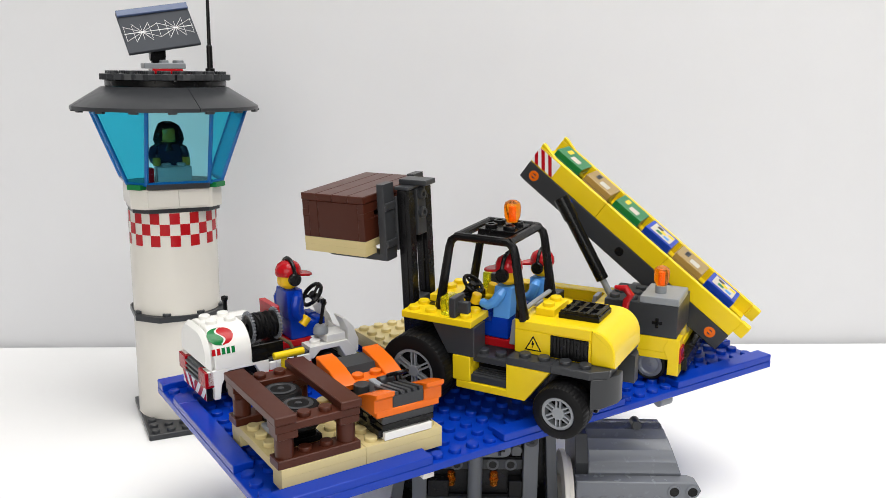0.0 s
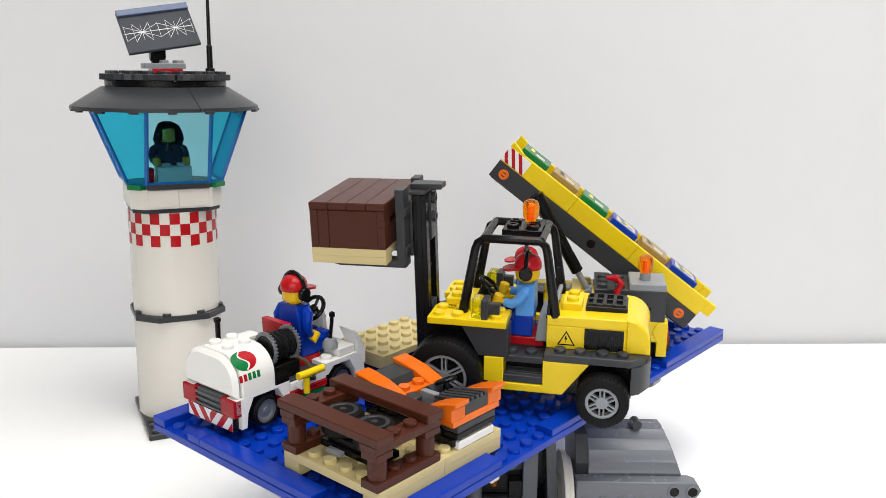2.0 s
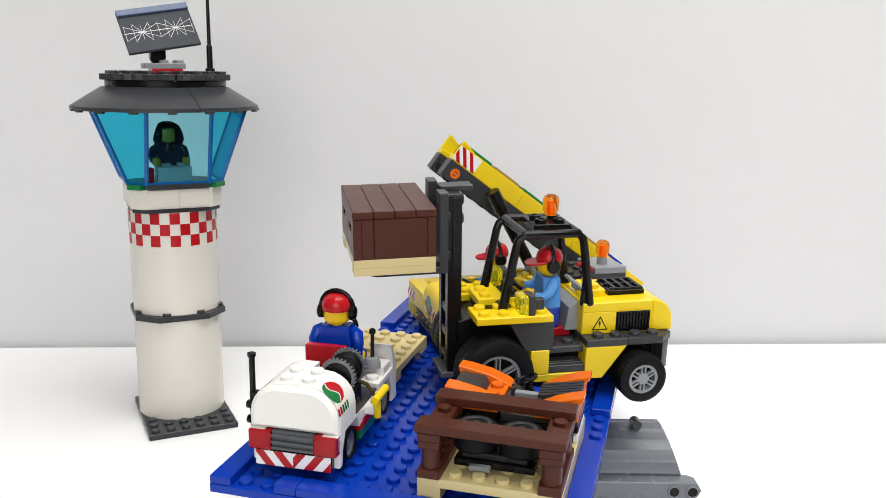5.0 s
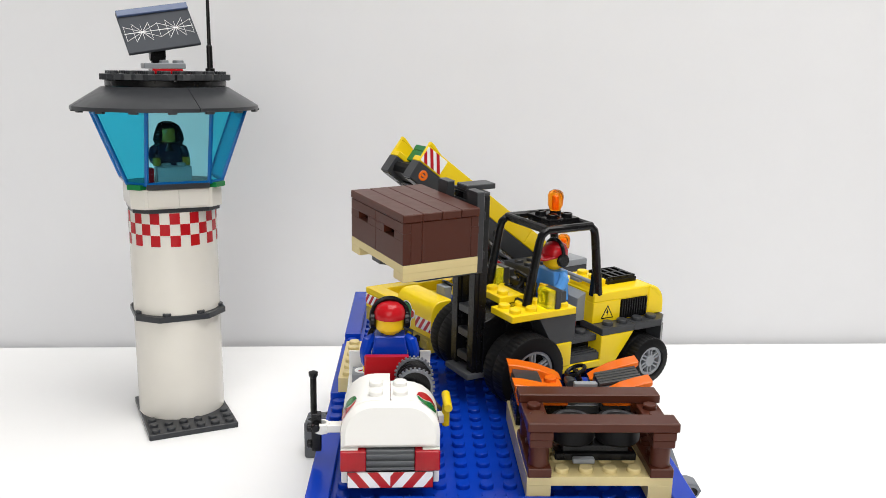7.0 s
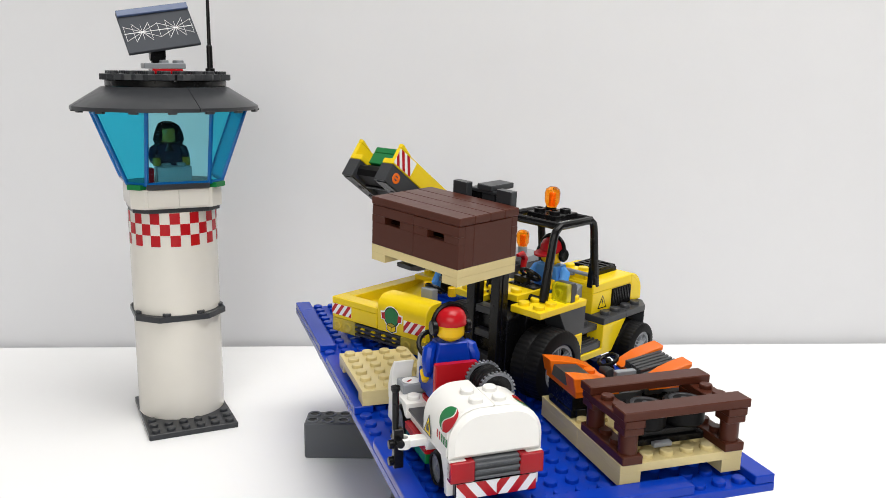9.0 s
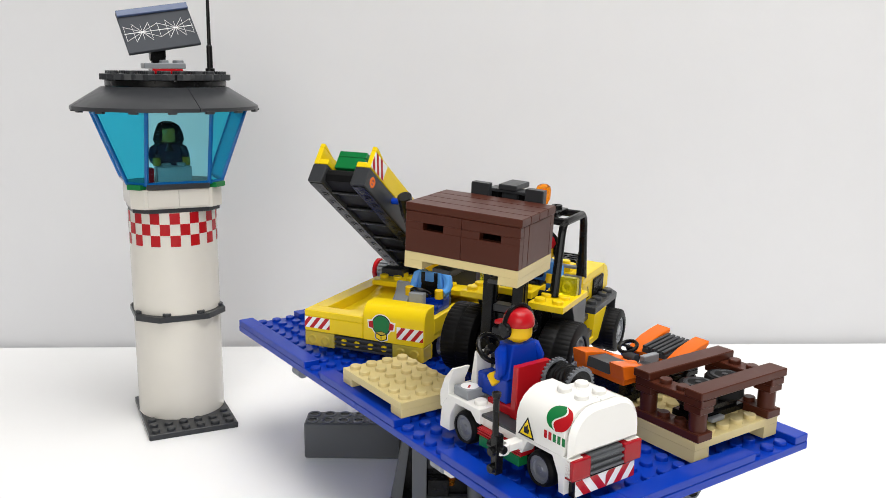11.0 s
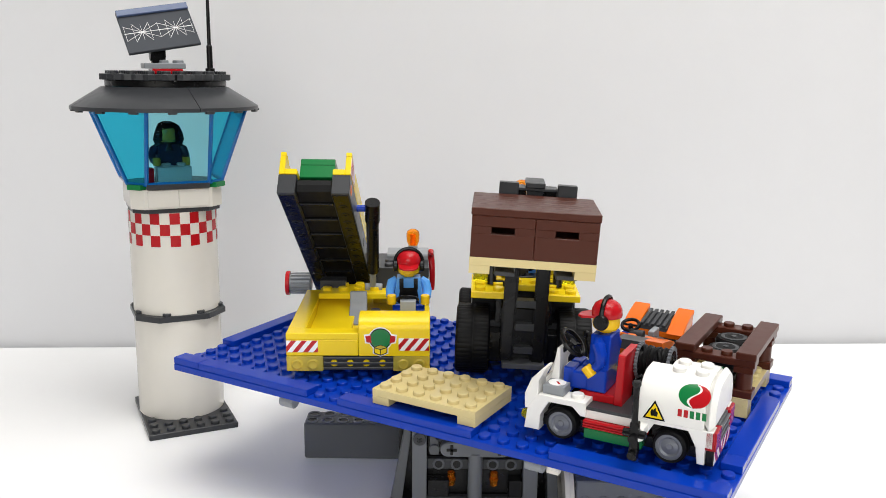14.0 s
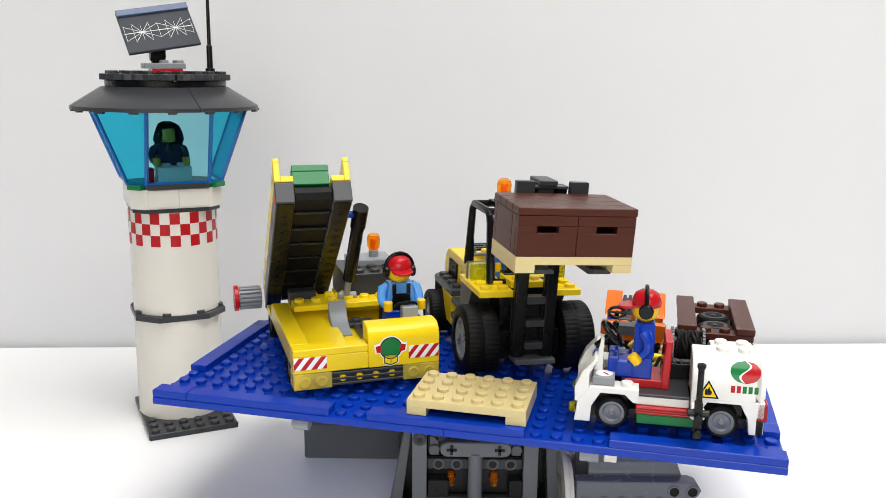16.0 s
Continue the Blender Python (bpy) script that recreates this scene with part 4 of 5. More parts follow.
def lifted_crate():
    cr = thing("crate", "brown slatted toy crate with hand holes on a tan pallet", "crate")
    pallet_parts(cr, -2, -3, 2, 3, 0.0, 0.8, "y", False)
    z0, z1 = 0.802, 2.8
    # front and back boards, each with a hand hole
    for sx in (-1, 1):
        xa, xb = sorted((sx * 1.6, sx * 2.0))
        for y0 in (-3.0, 0.0):
            g = box((xa, y0 + 0.01, z0), (xb, y0 + 2.99, z1 - 0.85), 0.02) + box((xa, y0 + 0.01, z1 - 0.5), (xb, y0 + 2.99, z1), 0.02)
            g += box((xa, y0 + 0.01, z1 - 0.85), (xb, y0 + 0.95, z1 - 0.5), 0.0) + box((xa, y0 + 2.05, z1 - 0.85), (xb, y0 + 2.99, z1 - 0.5), 0.0)
            part("end_board", g, BROWN, cr, "brown board with a hand hole")
    for sy in (-1, 1):
        ya, yb = sorted((sy * 2.6, sy * 2.99))
        part("side_board", box((-1.6, ya, z0), (1.0, yb, z1)), BROWN, cr)
        part("side_board", box((1.01, ya, z0), (1.6, yb, z1)), BROWN, cr)
    for k in range(4):
        part("lid_plank", box((-2.03 + k * 1.015, -3.04, z1 + 0.01), (-2.03 + (k + 1) * 1.015 - 0.015, 3.04, z1 + 0.4), 0.04), BROWN, cr)
    load = MAST_LEAN @ Matrix.Translation((5.88, -0.1, 7.66))
    RIDERS.append((cr, FORK_BASE @ Matrix.LocRotScale(load.translation * S, load.to_quaternion(), None)))
    cr.matrix_world = deck_pose(0) @ RIDERS[-1][1]


forklift()
lifted_crate()


def empty_pallet():
    pl = thing("pallet", "empty tan studded toy pallet on two runners", "pallet")
    pallet_parts(pl, -3, -2, 3, 2, 0, 0.8, "x")
    ride(pl, 17.0, 2.42, 0.42, 0)


empty_pallet()
# ---- the baggage loader with its raised belt ----
LOAD = (11.03, 3.31, -58.5)


def loader():
    lo = thing("belt_loader", "yellow toy baggage loader with raised grey and yellow belt", "belt loader")
    for sy in (-1, 1):
        for x in (-2.6, -10.7):
            wheel(lo, x, sy * 3.95, 1.1, 0.92, 0.9, sy, PEWTER, seg=24)
    part("frame", box((-12.6, -3.0, 0.7), (-0.4, 3.0, 1.5)), BLACK, lo)
    part("deck_plate", box((-12.1, -3.95, 1.55), (-0.3, 3.95, 1.95)), YELLOW, lo)
    # front: lamps, grille, bumper panels
    for sy in (-1, 1):
        y0, y1 = sorted((sy * 1.95, sy * 4.0))
        lamp = part("lamp_block", box((-1.0, y0, 0.62), (0.0, y1, 1.52), 0.05), CLEAR_PALE, lo, "clear pale yellow lamp block")
        lamp.visible_shadow = False
        g = []
        for k in (-0.45, 0.45):
            g += lathe([(0.3, -0.02), (0.34, 0.05), (0.24, 0.1), (0, 0.03)], 16, "x", (0, sy * 2.97 + k, 1.05))
        part("lens", g, CLEAR_PALE, lamp)
        part("lamp_back", box((-1.2, y0, 0.6), (-1.0, y1, 1.5)), YELLOW, lo)
    g = box((-0.6, -1.94, 0.66), (-0.2, 1.94, 1.5))
    for z in (0.72, 1.02, 1.32):
        g += box((-0.2, -1.94, z), (0.0, 1.94, z + 0.13), 0.02)
    grille = part("grille", g, DARK, lo, "dark grey slatted grille")
    for k in range(4):
        part("boss", rod(0.2, -0.2, -0.06, 12, "x", (0, -1.35 + k * 0.9, 1.08)), YELLOW, grille)
    part("front_panel", box((-1.0, -4.0, 1.54), (0.0, 0.0, 2.45)), YELLOW, lo)
    part("front_rim", box((-1.0, -4.0, 2.46), (0.0, 0.0, 2.85)), YELLOW, lo)
    n = 6
    cab = [(-1.4, 1.54), (0.0, 1.54), (0.0, 2.95)] + [(0.0 - 0.75 * (1 - math.cos(radians(75) * k / n)), 2.95 + 0.8 * math.sin(radians(75) * k / n)) for k in range(1, n + 1)] + [(-1.0, 3.75), (-1.4, 3.75)]
    part("cab_front", prism(cab, "y", 0.02, 4.0, 0.05), YELLOW, lo, "curved yellow cab front")
    part("cab_side", box((-5.2, 3.6, 1.95), (-1.4, 4.0, 2.9)), YELLOW, lo)
    part("bed_rim", box((-9.2, -4.0, 1.95), (-1.0, -3.0, 2.85)), YELLOW, lo)
    part("bed_floor", prism([(-1.0, 1.95), (-1.0, 2.25), (-5.6, 2.25), (-9.0, 3.0), (-9.0, 1.95)], "y", -3.0, -0.6), YELLOW, lo)
    part("bed_plate", box((-9.0, -2.95, 2.95), (-6.6, 3.9, 3.3)) + studs(-9.0, -3, 2, 6, 3.3), YELLOW, lo)
    n = 6
    slope = [(-4.3, 1.95)] + [(-4.3 - 2.0 * math.sin(radians(90) * k / n), 2.05 + 1.45 * (1 - math.cos(radians(90) * k / n))) for k in range(n + 1)] + [(-6.55, 3.5), (-6.55, 1.95)]
    part("curved_slope", prism(slope, "y", -0.95, 0.1, 0.04), GREY, lo, "curved light grey guide")
    part("cab_floor", box((-5.6, 0.4, 1.95), (-1.4, 3.6, 2.25)) + studs(-5.4, 0.45, 3, 1, 2.25), DARK, lo)
    part("floor_plate", box((-6.55, 0.15, 2.0), (-5.62, 1.7, 2.26)) + studs(-6.55, 0.15, 1, 1, 2.26), DARK, lo)
    part("seat", box((-4.9, 1.7, 2.25), (-2.9, 3.55, 2.44)) + box((-5.0, 1.8, 2.25), (-4.5, 3.5, 4.2)), BLACK, lo)
    steering_wheel(lo, -2.25, 2.7, 4.15, -35)
    part("console", box((-1.95, 2.3, 3.0), (-1.42, 3.2, 4.3)), GREY, lo)
    # stickers on the front
    face = Matrix(((0, 0, 1, 0.0), (1, 0, 0, 0), (0, 1, 0, 0), (0, 0, 0, 1)))
    stripes(lo, face @ Matrix.Translation((-3.98, 1.75, 0)), 1.75, 0.68, 1, 3)
    stripes(lo, face @ Matrix.Translation((2.25, 1.85, 0)), 1.7, 0.72, 1, 3)
    face = face @ Matrix.Translation((0, 0.38, 0))
    def disc(name, r, z, mat, parent, label="", cx=1.25, cy=2.15):
        return part(name, moved(lathe([(r, z), (r, z + 0.004), (0, z + 0.005)], 28, "z", (cx, cy, 0)), face), mat, parent, label)

    part("mark_edge", moved(prism([(0.82, 1.72), (0.82, 1.3), (1.25, 1.12), (1.68, 1.3), (1.68, 1.72)], "z", 0.001, 0.005, 0.001), face), TAPE, lo)
    for s in (-1, 1):
        part("mark_edge", moved(prism([(1.25 + s * 0.45, 1.85), (1.25 + s * 0.86, 1.9), (1.25 + s * 0.92, 2.4), (1.25 + s * 0.5, 2.45)], "z", 0.001, 0.005, 0.001), face), TAPE, lo)
    disc("mark_edge", 0.68, 0.001, TAPE, lo)
    disc("mark_border", 0.62, 0.008, BLACK, lo)
    mk = disc("mark", 0.56, 0.014, GREEN, lo, "round green printed mark with red arms and a yellow box")
    for s in (-1, 1):
        part("mark_arm", moved(prism([(1.25 + s * 0.5, 1.92), (1.25 + s * 0.78, 1.96), (1.25 + s * 0.84, 2.3), (1.25 + s * 0.55, 2.36)], "z", 0.02, 0.026, 0.002), face), RED, mk)
    part("mark_box", moved(prism([(0.87, 1.68), (0.87, 1.33), (1.25, 1.18), (1.63, 1.33), (1.63, 1.68), (1.25, 1.82)], "z", 0.02, 0.028, 0.002), face), BLACK, mk)
    part("mark_box", moved(prism([(0.92, 1.68), (1.25, 1.56), (1.58, 1.68), (1.25, 1.78)], "z", 0.03, 0.036, 0.002), face), CLEAR_PALE, mk)
    part("mark_box", moved(prism([(0.92, 1.62), (0.92, 1.37), (1.23, 1.24), (1.23, 1.51)], "z", 0.03, 0.036, 0.002), face), YELLOW, mk)
    part("mark_box", moved(prism([(1.58, 1.62), (1.58, 1.37), (1.27, 1.24), (1.27, 1.51)], "z", 0.03, 0.036, 0.002), face), YELLOW, mk)
    # engine block at the rear
    part("rear_body", box((-12.0, 0.3, 1.95), (-9.2, 3.95, 2.8)), YELLOW, lo)
    for sy in (1,):
        part("rear_wing", prism([(-12.3, 0.7), (-12.3, 2.8), (-11.7, 2.8), (-11.4, 2.2), (-11.7, 1.6), (-11.7, 0.7)], "y", 3.0, 4.0), YELLOW, lo)
    part("tail_lamp", box((-12.4, 3.0, 1.4), (-12.1, 3.9, 2.3)), CLEAR_RED, lo, "clear red tail lamp")
    eng = part("engine_block", box((-12.1, 0.4, 2.82), (-8.0, 3.95, 4.65)) + studs(-9.95, 0.9, 2, 3, 4.65), DARK, lo, "dark grey engine block")
    g = []
    for a in (0, 90):
        g += moved(box((-0.28, -0.01, -0.09), (0.28, 0.03, 0.09), 0.01), Matrix.Translation((-11.0, 3.96, 3.6)) @ Matrix.Rotation(radians(a), 4, "Y"))
    # Solid black cross: the dark of the axle hole as colour.
    part("axle_hole", g, BLACK, eng)
    part("engine_cover", prism([(-12.1, 4.66), (-12.1, 4.98), (-12.05, 5.06), (-10.02, 5.06), (-9.97, 4.98), (-9.97, 4.66)], "y", 1.2, 3.95), GREY, lo, "light grey cover plate")
    beacon(lo, -10.9, 2.9, 5.46)
    part("base_ring", rod(0.32, 5.04, 5.5, 14, "z", (-10.9, 2.9, 0)), GREY, lo)
    part("grab_hook", tube([(-9.2, 4.15, 2.9), (-9.2, 4.2, 3.9), (-9.3, 4.15, 4.7), (-9.5, 4.1, 5.05), (-9.2, 4.1, 5.4), (-8.6, 4.15, 5.42)], [0.19, 0.19, 0.2, 0.22, 0.22, 0.1], 10), RED, lo, "red hooked lever")
    # belt: its own slanting frame (s along the belt, y across, n upwards off it)
    foot, tip = Vector((-13.3, 0, 2.22)), Vector((-2.07, 0, 10.52))
    d = (tip - foot).normalized()
    nrm = Vector((-d.z, 0, d.x))
    m = Matrix(((d.x, 0, nrm.x, foot.x), (0, 1, 0, 0), (d.z, 0, nrm.z, foot.z), (0, 0, 0, 1)))
    m = Matrix.Translation((foot.x, 0, 0)) @ Matrix.Rotation(radians(-2.7), 4, "Z") @ Matrix.Translation((-foot.x, 0.3, 0)) @ m
    L = (tip - foot).length
    belt = thing_part("belt_frame", lo, "raised conveyor frame, grey below and yellow above")
    for y0 in (-4.2, -1.2):
        y1 = y0 + 1.0
        part("side_rail", moved(box((-0.9, y0, -0.6), (L + 0.75, y1, 0.58)), m), DARK, belt, "dark grey side rail")
        g = []
        for k in range(13):
            g += ring(0.1, 0.24, -0.68, -0.58, 12, "z", (1.2 + k * 1.0, (y0 + y1) / 2, 0))
        part("rail_studs", moved(g + box((-0.7, y0 + 0.06, -0.65), (L + 0.55, y1 - 0.06, -0.604)), m), BLACK, belt)
        outer = y0 if y0 < -3 else y1
        sg = -1 if y0 < -3 else 1
        ya, yb = sorted((outer, outer - sg * 0.32))
        for s0, s1 in ((-0.9, 4.6), (4.62, 9.4), (9.42, L + 0.75)):
            part("side_board", moved(box((s0, ya, 0.6), (s1, yb, 1.75)), m), YELLOW, belt)
        pa, pb = sorted((outer - sg * 0.325, outer - sg * 1.0))
        part("rail_cover", moved(box((-0.9, pa, 0.6), (L + 0.75, pb, 0.95)), m), YELLOW, belt)
        part("rail_tip", moved(prism([(L - 0.3, 1.76), (L + 0.75, 1.76), (L + 0.75, 2.0), (L + 0.55, 2.0)], "y", *sorted((outer, outer - sg * 0.32))), m), YELLOW, belt)
        part("rail_foot", moved(box((-1.5, *sorted((outer - sg * 0.0, outer - sg * 0.5))[:1], 0.95), (-0.9, sorted((outer, outer - sg * 0.5))[1], 1.75)), m), YELLOW, belt)
        for s in (0.0, L):
            part("pin", moved(ring(0.16, 0.34, *sorted((outer + sg * 0.02, outer - sg * 0.2)), 18, "y", (s, 0, 0)) + box((s - 0.26, *sorted((outer + sg * 0.015, outer - sg * 0.1))[:1], -0.07), (s + 0.26, sorted((outer + sg * 0.015, outer - sg * 0.1))[1], 0.07), 0.01), m), ORANGE, belt, "orange axle pin")
        # No opening here; a black disc gives the hole's inner shade.
        part("rail_hole", moved(rod(0.3, *sorted((outer + sg * 0.01, outer - sg * 0.1)), 16, "y", (L * 0.5, 0, 0)), m), BLACK, belt)
        if y0 > -3:
            mm = m @ Matrix(((1, 0, 0, L - 1.0), (0, 0, -1, outer + 0.0), (0, 1, 0, 0.7), (0, 0, 0, 1)))
            mm = m @ Matrix(((-1, 0, 0, L + 0.75), (0, 0, 1, outer), (0, 1, 0, 0.68), (0, 0, 0, 1)))
            stripes(belt, mm, 1.7, 0.98, -1, 3)
    web = []
    nseg = 24
    prof = []
    for k in range(nseg):
        s = 0.2 + (L - 0.4) * k / (nseg - 1)
        prof.append((s, 0.72 + 0.05 * (k % 2)))
    loop = prof + [(L + 0.55, 0.3), (L + 0.6, 0.0), (L + 0.45, -0.35)] + [(s, -0.42 - 0.06 * (k % 2)) for k, (s, z) in enumerate(prof[::-1])] + [(-0.5, -0.2), (-0.55, 0.2)]
    part("belt", moved(prism(loop, "y", -3.18, -1.22, 0.03), m), RUBBER, belt, "black ribbed belt")
    for k in range(7):
        s = 1.2 + k * 2.0
        part("cross_bar", moved(box((s, -3.2, -0.62), (s + 0.2, -1.2, -0.4), 0.05), m), BLACK, belt)
    # rear drum
    dr = part("exhaust_drum", rod(0.6, -5.7, -4.2, 18, "y", (-12.95, 0, 2.3)), GREY, lo, "ribbed grey drum with red end")
    for k in range(16):
        an = 2 * math.pi * k / 16
        part("rib", moved(box((-0.08, -5.6, 0.55), (0.08, -4.25, 0.76), 0.02), Matrix.Translation((-12.95, 0, 2.3)) @ Matrix.Rotation(an, 4, "Y")), GREY, dr)
    part("drum_cap", ring(0.3, 0.85, -5.95, -5.68, 24, "y", (-12.95, 0, 2.3)), RED, dr)
    # hydraulic ram
    p0, p1 = Vector((-7.65, 0.4, 3.45)), Vector((-4.2, 0.62, 9.5))
    a = p0.lerp(p1, 0.21)
    part("ram", tube([a, p0.lerp(p1, 0.8)], 0.38, 14) + tube([p0.lerp(p1, 0.8), p1], 0.45, 14), BLACK, lo, "black hydraulic ram")
    part("ram_rod", tube([p0, a], 0.2, 12) + rod(0.25, -0.2, 0.9, 12, "y", (p0.x, 0.1, p0.z)), GREY, lo, "grey ram rod")
    part("ram_pin", rod(0.2, -0.35, 0.6, 12, "y", (-4.45, 0, 9.1)), BLUE, lo)
    ride(lo, LOAD[0], LOAD[1], 0, LOAD[2])
    rz = Matrix.Rotation(radians(LOAD[2]), 4, "Z")
    fm = rz @ Vector((-3.8, 2.75, 0))
    fig = toy_figure("toy driver in sky blue overalls, red cap, ear defenders", SHIRT, BLUE, straps=True)
    ride(fig, LOAD[0] + fm.x, LOAD[1] + fm.y, 2.45, LOAD[2])
    # parcels riding on the belt, from the tip down
    base = pose((LOAD[0] - 16) * S, (LOAD[1] - 8) * S, 0, 0, 0, LOAD[2])
    for k, (mat, name) in enumerate(((GREEN, "green"), (GOLD, "dull gold"), (GREEN, "green"), (BLUE, "blue"), (GOLD, "dull gold"), (BLUE, "blue"))):
        bx = thing("parcel", name + " toy parcel with printed label on the belt", "parcel", group="parcels on the belt")
        part("body", box((-1.0, -0.98, 0), (1.0, 0.98, 0.8)), mat, bx)
        part("lid", box((-1.0, -0.98, 0.81), (1.0, 0.98, 1.2)), mat, bx)
        if k < 3 or k == 4:
            part("address_label", box((-0.55, 0.0, 1.203), (0.1, 0.7, 1.215), 0.003), PAPER, bx, "white printed label")
            part("label_bar", box((0.3, -0.6, 1.203), (0.6, 0.2, 1.213), 0.003), YELLOW if mat is GREEN else BLACK, bx)
        else:
            part("picture_label", box((-0.75, -0.7, 1.203), (0.75, 0.75, 1.215), 0.003), PAPER, bx, "colourful printed label")
            for q, (px, py, mm) in enumerate(((-0.5, -0.4, YELLOW), (0.2, 0.3, GREEN), (0.3, -0.35, BLACK), (-0.35, 0.35, SHIRT), (0.0, -0.05, YELLOW))):
                part("print", box((px - 0.2, py - 0.18, 1.216), (px + 0.2, py + 0.18, 1.225), 0.003), mm, bx)
        s = L - 0.95 - 2.38 * k
        local = m @ Matrix.Translation((s, -2.2, 0.78))
        local = Matrix.LocRotScale(local.translation * S, local.to_quaternion(), None)
        RIDERS.append((bx, base @ local))
        bx.matrix_world = deck_pose(0) @ base @ local


def thing_part(name, parent, label):
    ob = part(name, box((-9.0, -3.0, 3.0), (-8.0, -1.4, 3.8)), DARK, parent, label)
    return ob


loader()
# ---- the go-kart and the slatted rack on their pallets ----
def kart_pallet(x0):
    pl = thing("pallet", "tan studded toy pallet carrying a load on the deck", "pallet", group="loaded pallets")
    pallet_parts(pl, 0, 0, 4, 6, 0, 1.0, "y")
    ride(pl, x0, 9.0, 0.2, 0)


def rack():
    rk = thing("rack", "brown open-frame toy rack with posts, on a tan pallet", "rack")
    for y in (0.0, 5.0):
        part("base_plate", box((0.1, y + 0.02, 0), (4.0, y + 0.98, 0.4)) + studs(1.05, y, 2, 1, 0.4), BROWN, rk)
        part("cross_plate", box((0.1, y + 0.02, 1.65), (4.05, y + 0.98, 2.02)) + studs(1.05, y, 2, 1, 2.02), BROWN, rk)
        for x in (0.6, 3.5):
            g = lathe([(0.42, 0.4), (0.42, 1.3), (0.46, 1.32), (0.46, 1.65)], 12, "z", (x, y + 0.5, 0)) + box((x - 0.48, y + 0.04, 1.3), (x + 0.48, y + 0.96, 1.65))
            part("post", g, BROWN, rk)
    for x in (0.05, 3.1):
        part("beam", box((x, -0.08, 2.03), (x + 1.0, 6.08, 2.42), 0.04), BROWN, rk, "long brown top beam")
    ride(rk, 27.05, 9.0, 1.2, 0)
    prof = [(0.5, 0.0), (0.86, 0.03), (0.95, 0.15), (0.95, 0.9), (0.86, 1.02), (0.5, 1.05)]
    for y in (2.05, 4.0):
        wh = thing("spare_wheel", "black toy tyre with grey hub lying flat in the rack", "wheel", group="spare wheels in the rack")
        part("tyre", lathe(prof, 28), RUBBER, wh)
        part("hub", lathe([(0.66, 1.0), (0.68, 1.07), (0.52, 1.08), (0.46, 1.02), (0.16, 1.02), (0.14, 1.1), (0, 1.1)], 24), DARK, wh)
        ride(wh, 29.2, 9.0 + y, 2.06, 0)
    bk = thing("engine_block", "black toy engine block under the spare wheels", "engine block")
    part("block", box((0, 0, 0), (1.5, 3.4, 0.32)) + box((0.15, 0.3, 0.32), (1.35, 3.1, 0.64)), BLACK, bk)
    ride(bk, 28.4, 10.3, 1.42, 0)
    wp = thing("grey_plate", "small light grey toy plate on the tan pallet", "plate")
    part("plate", box((0, 0, 0), (0.3, 0.9, 0.22)), GREY, wp)
    ride(wp, 29.92, 11.0, 1.42, 0)


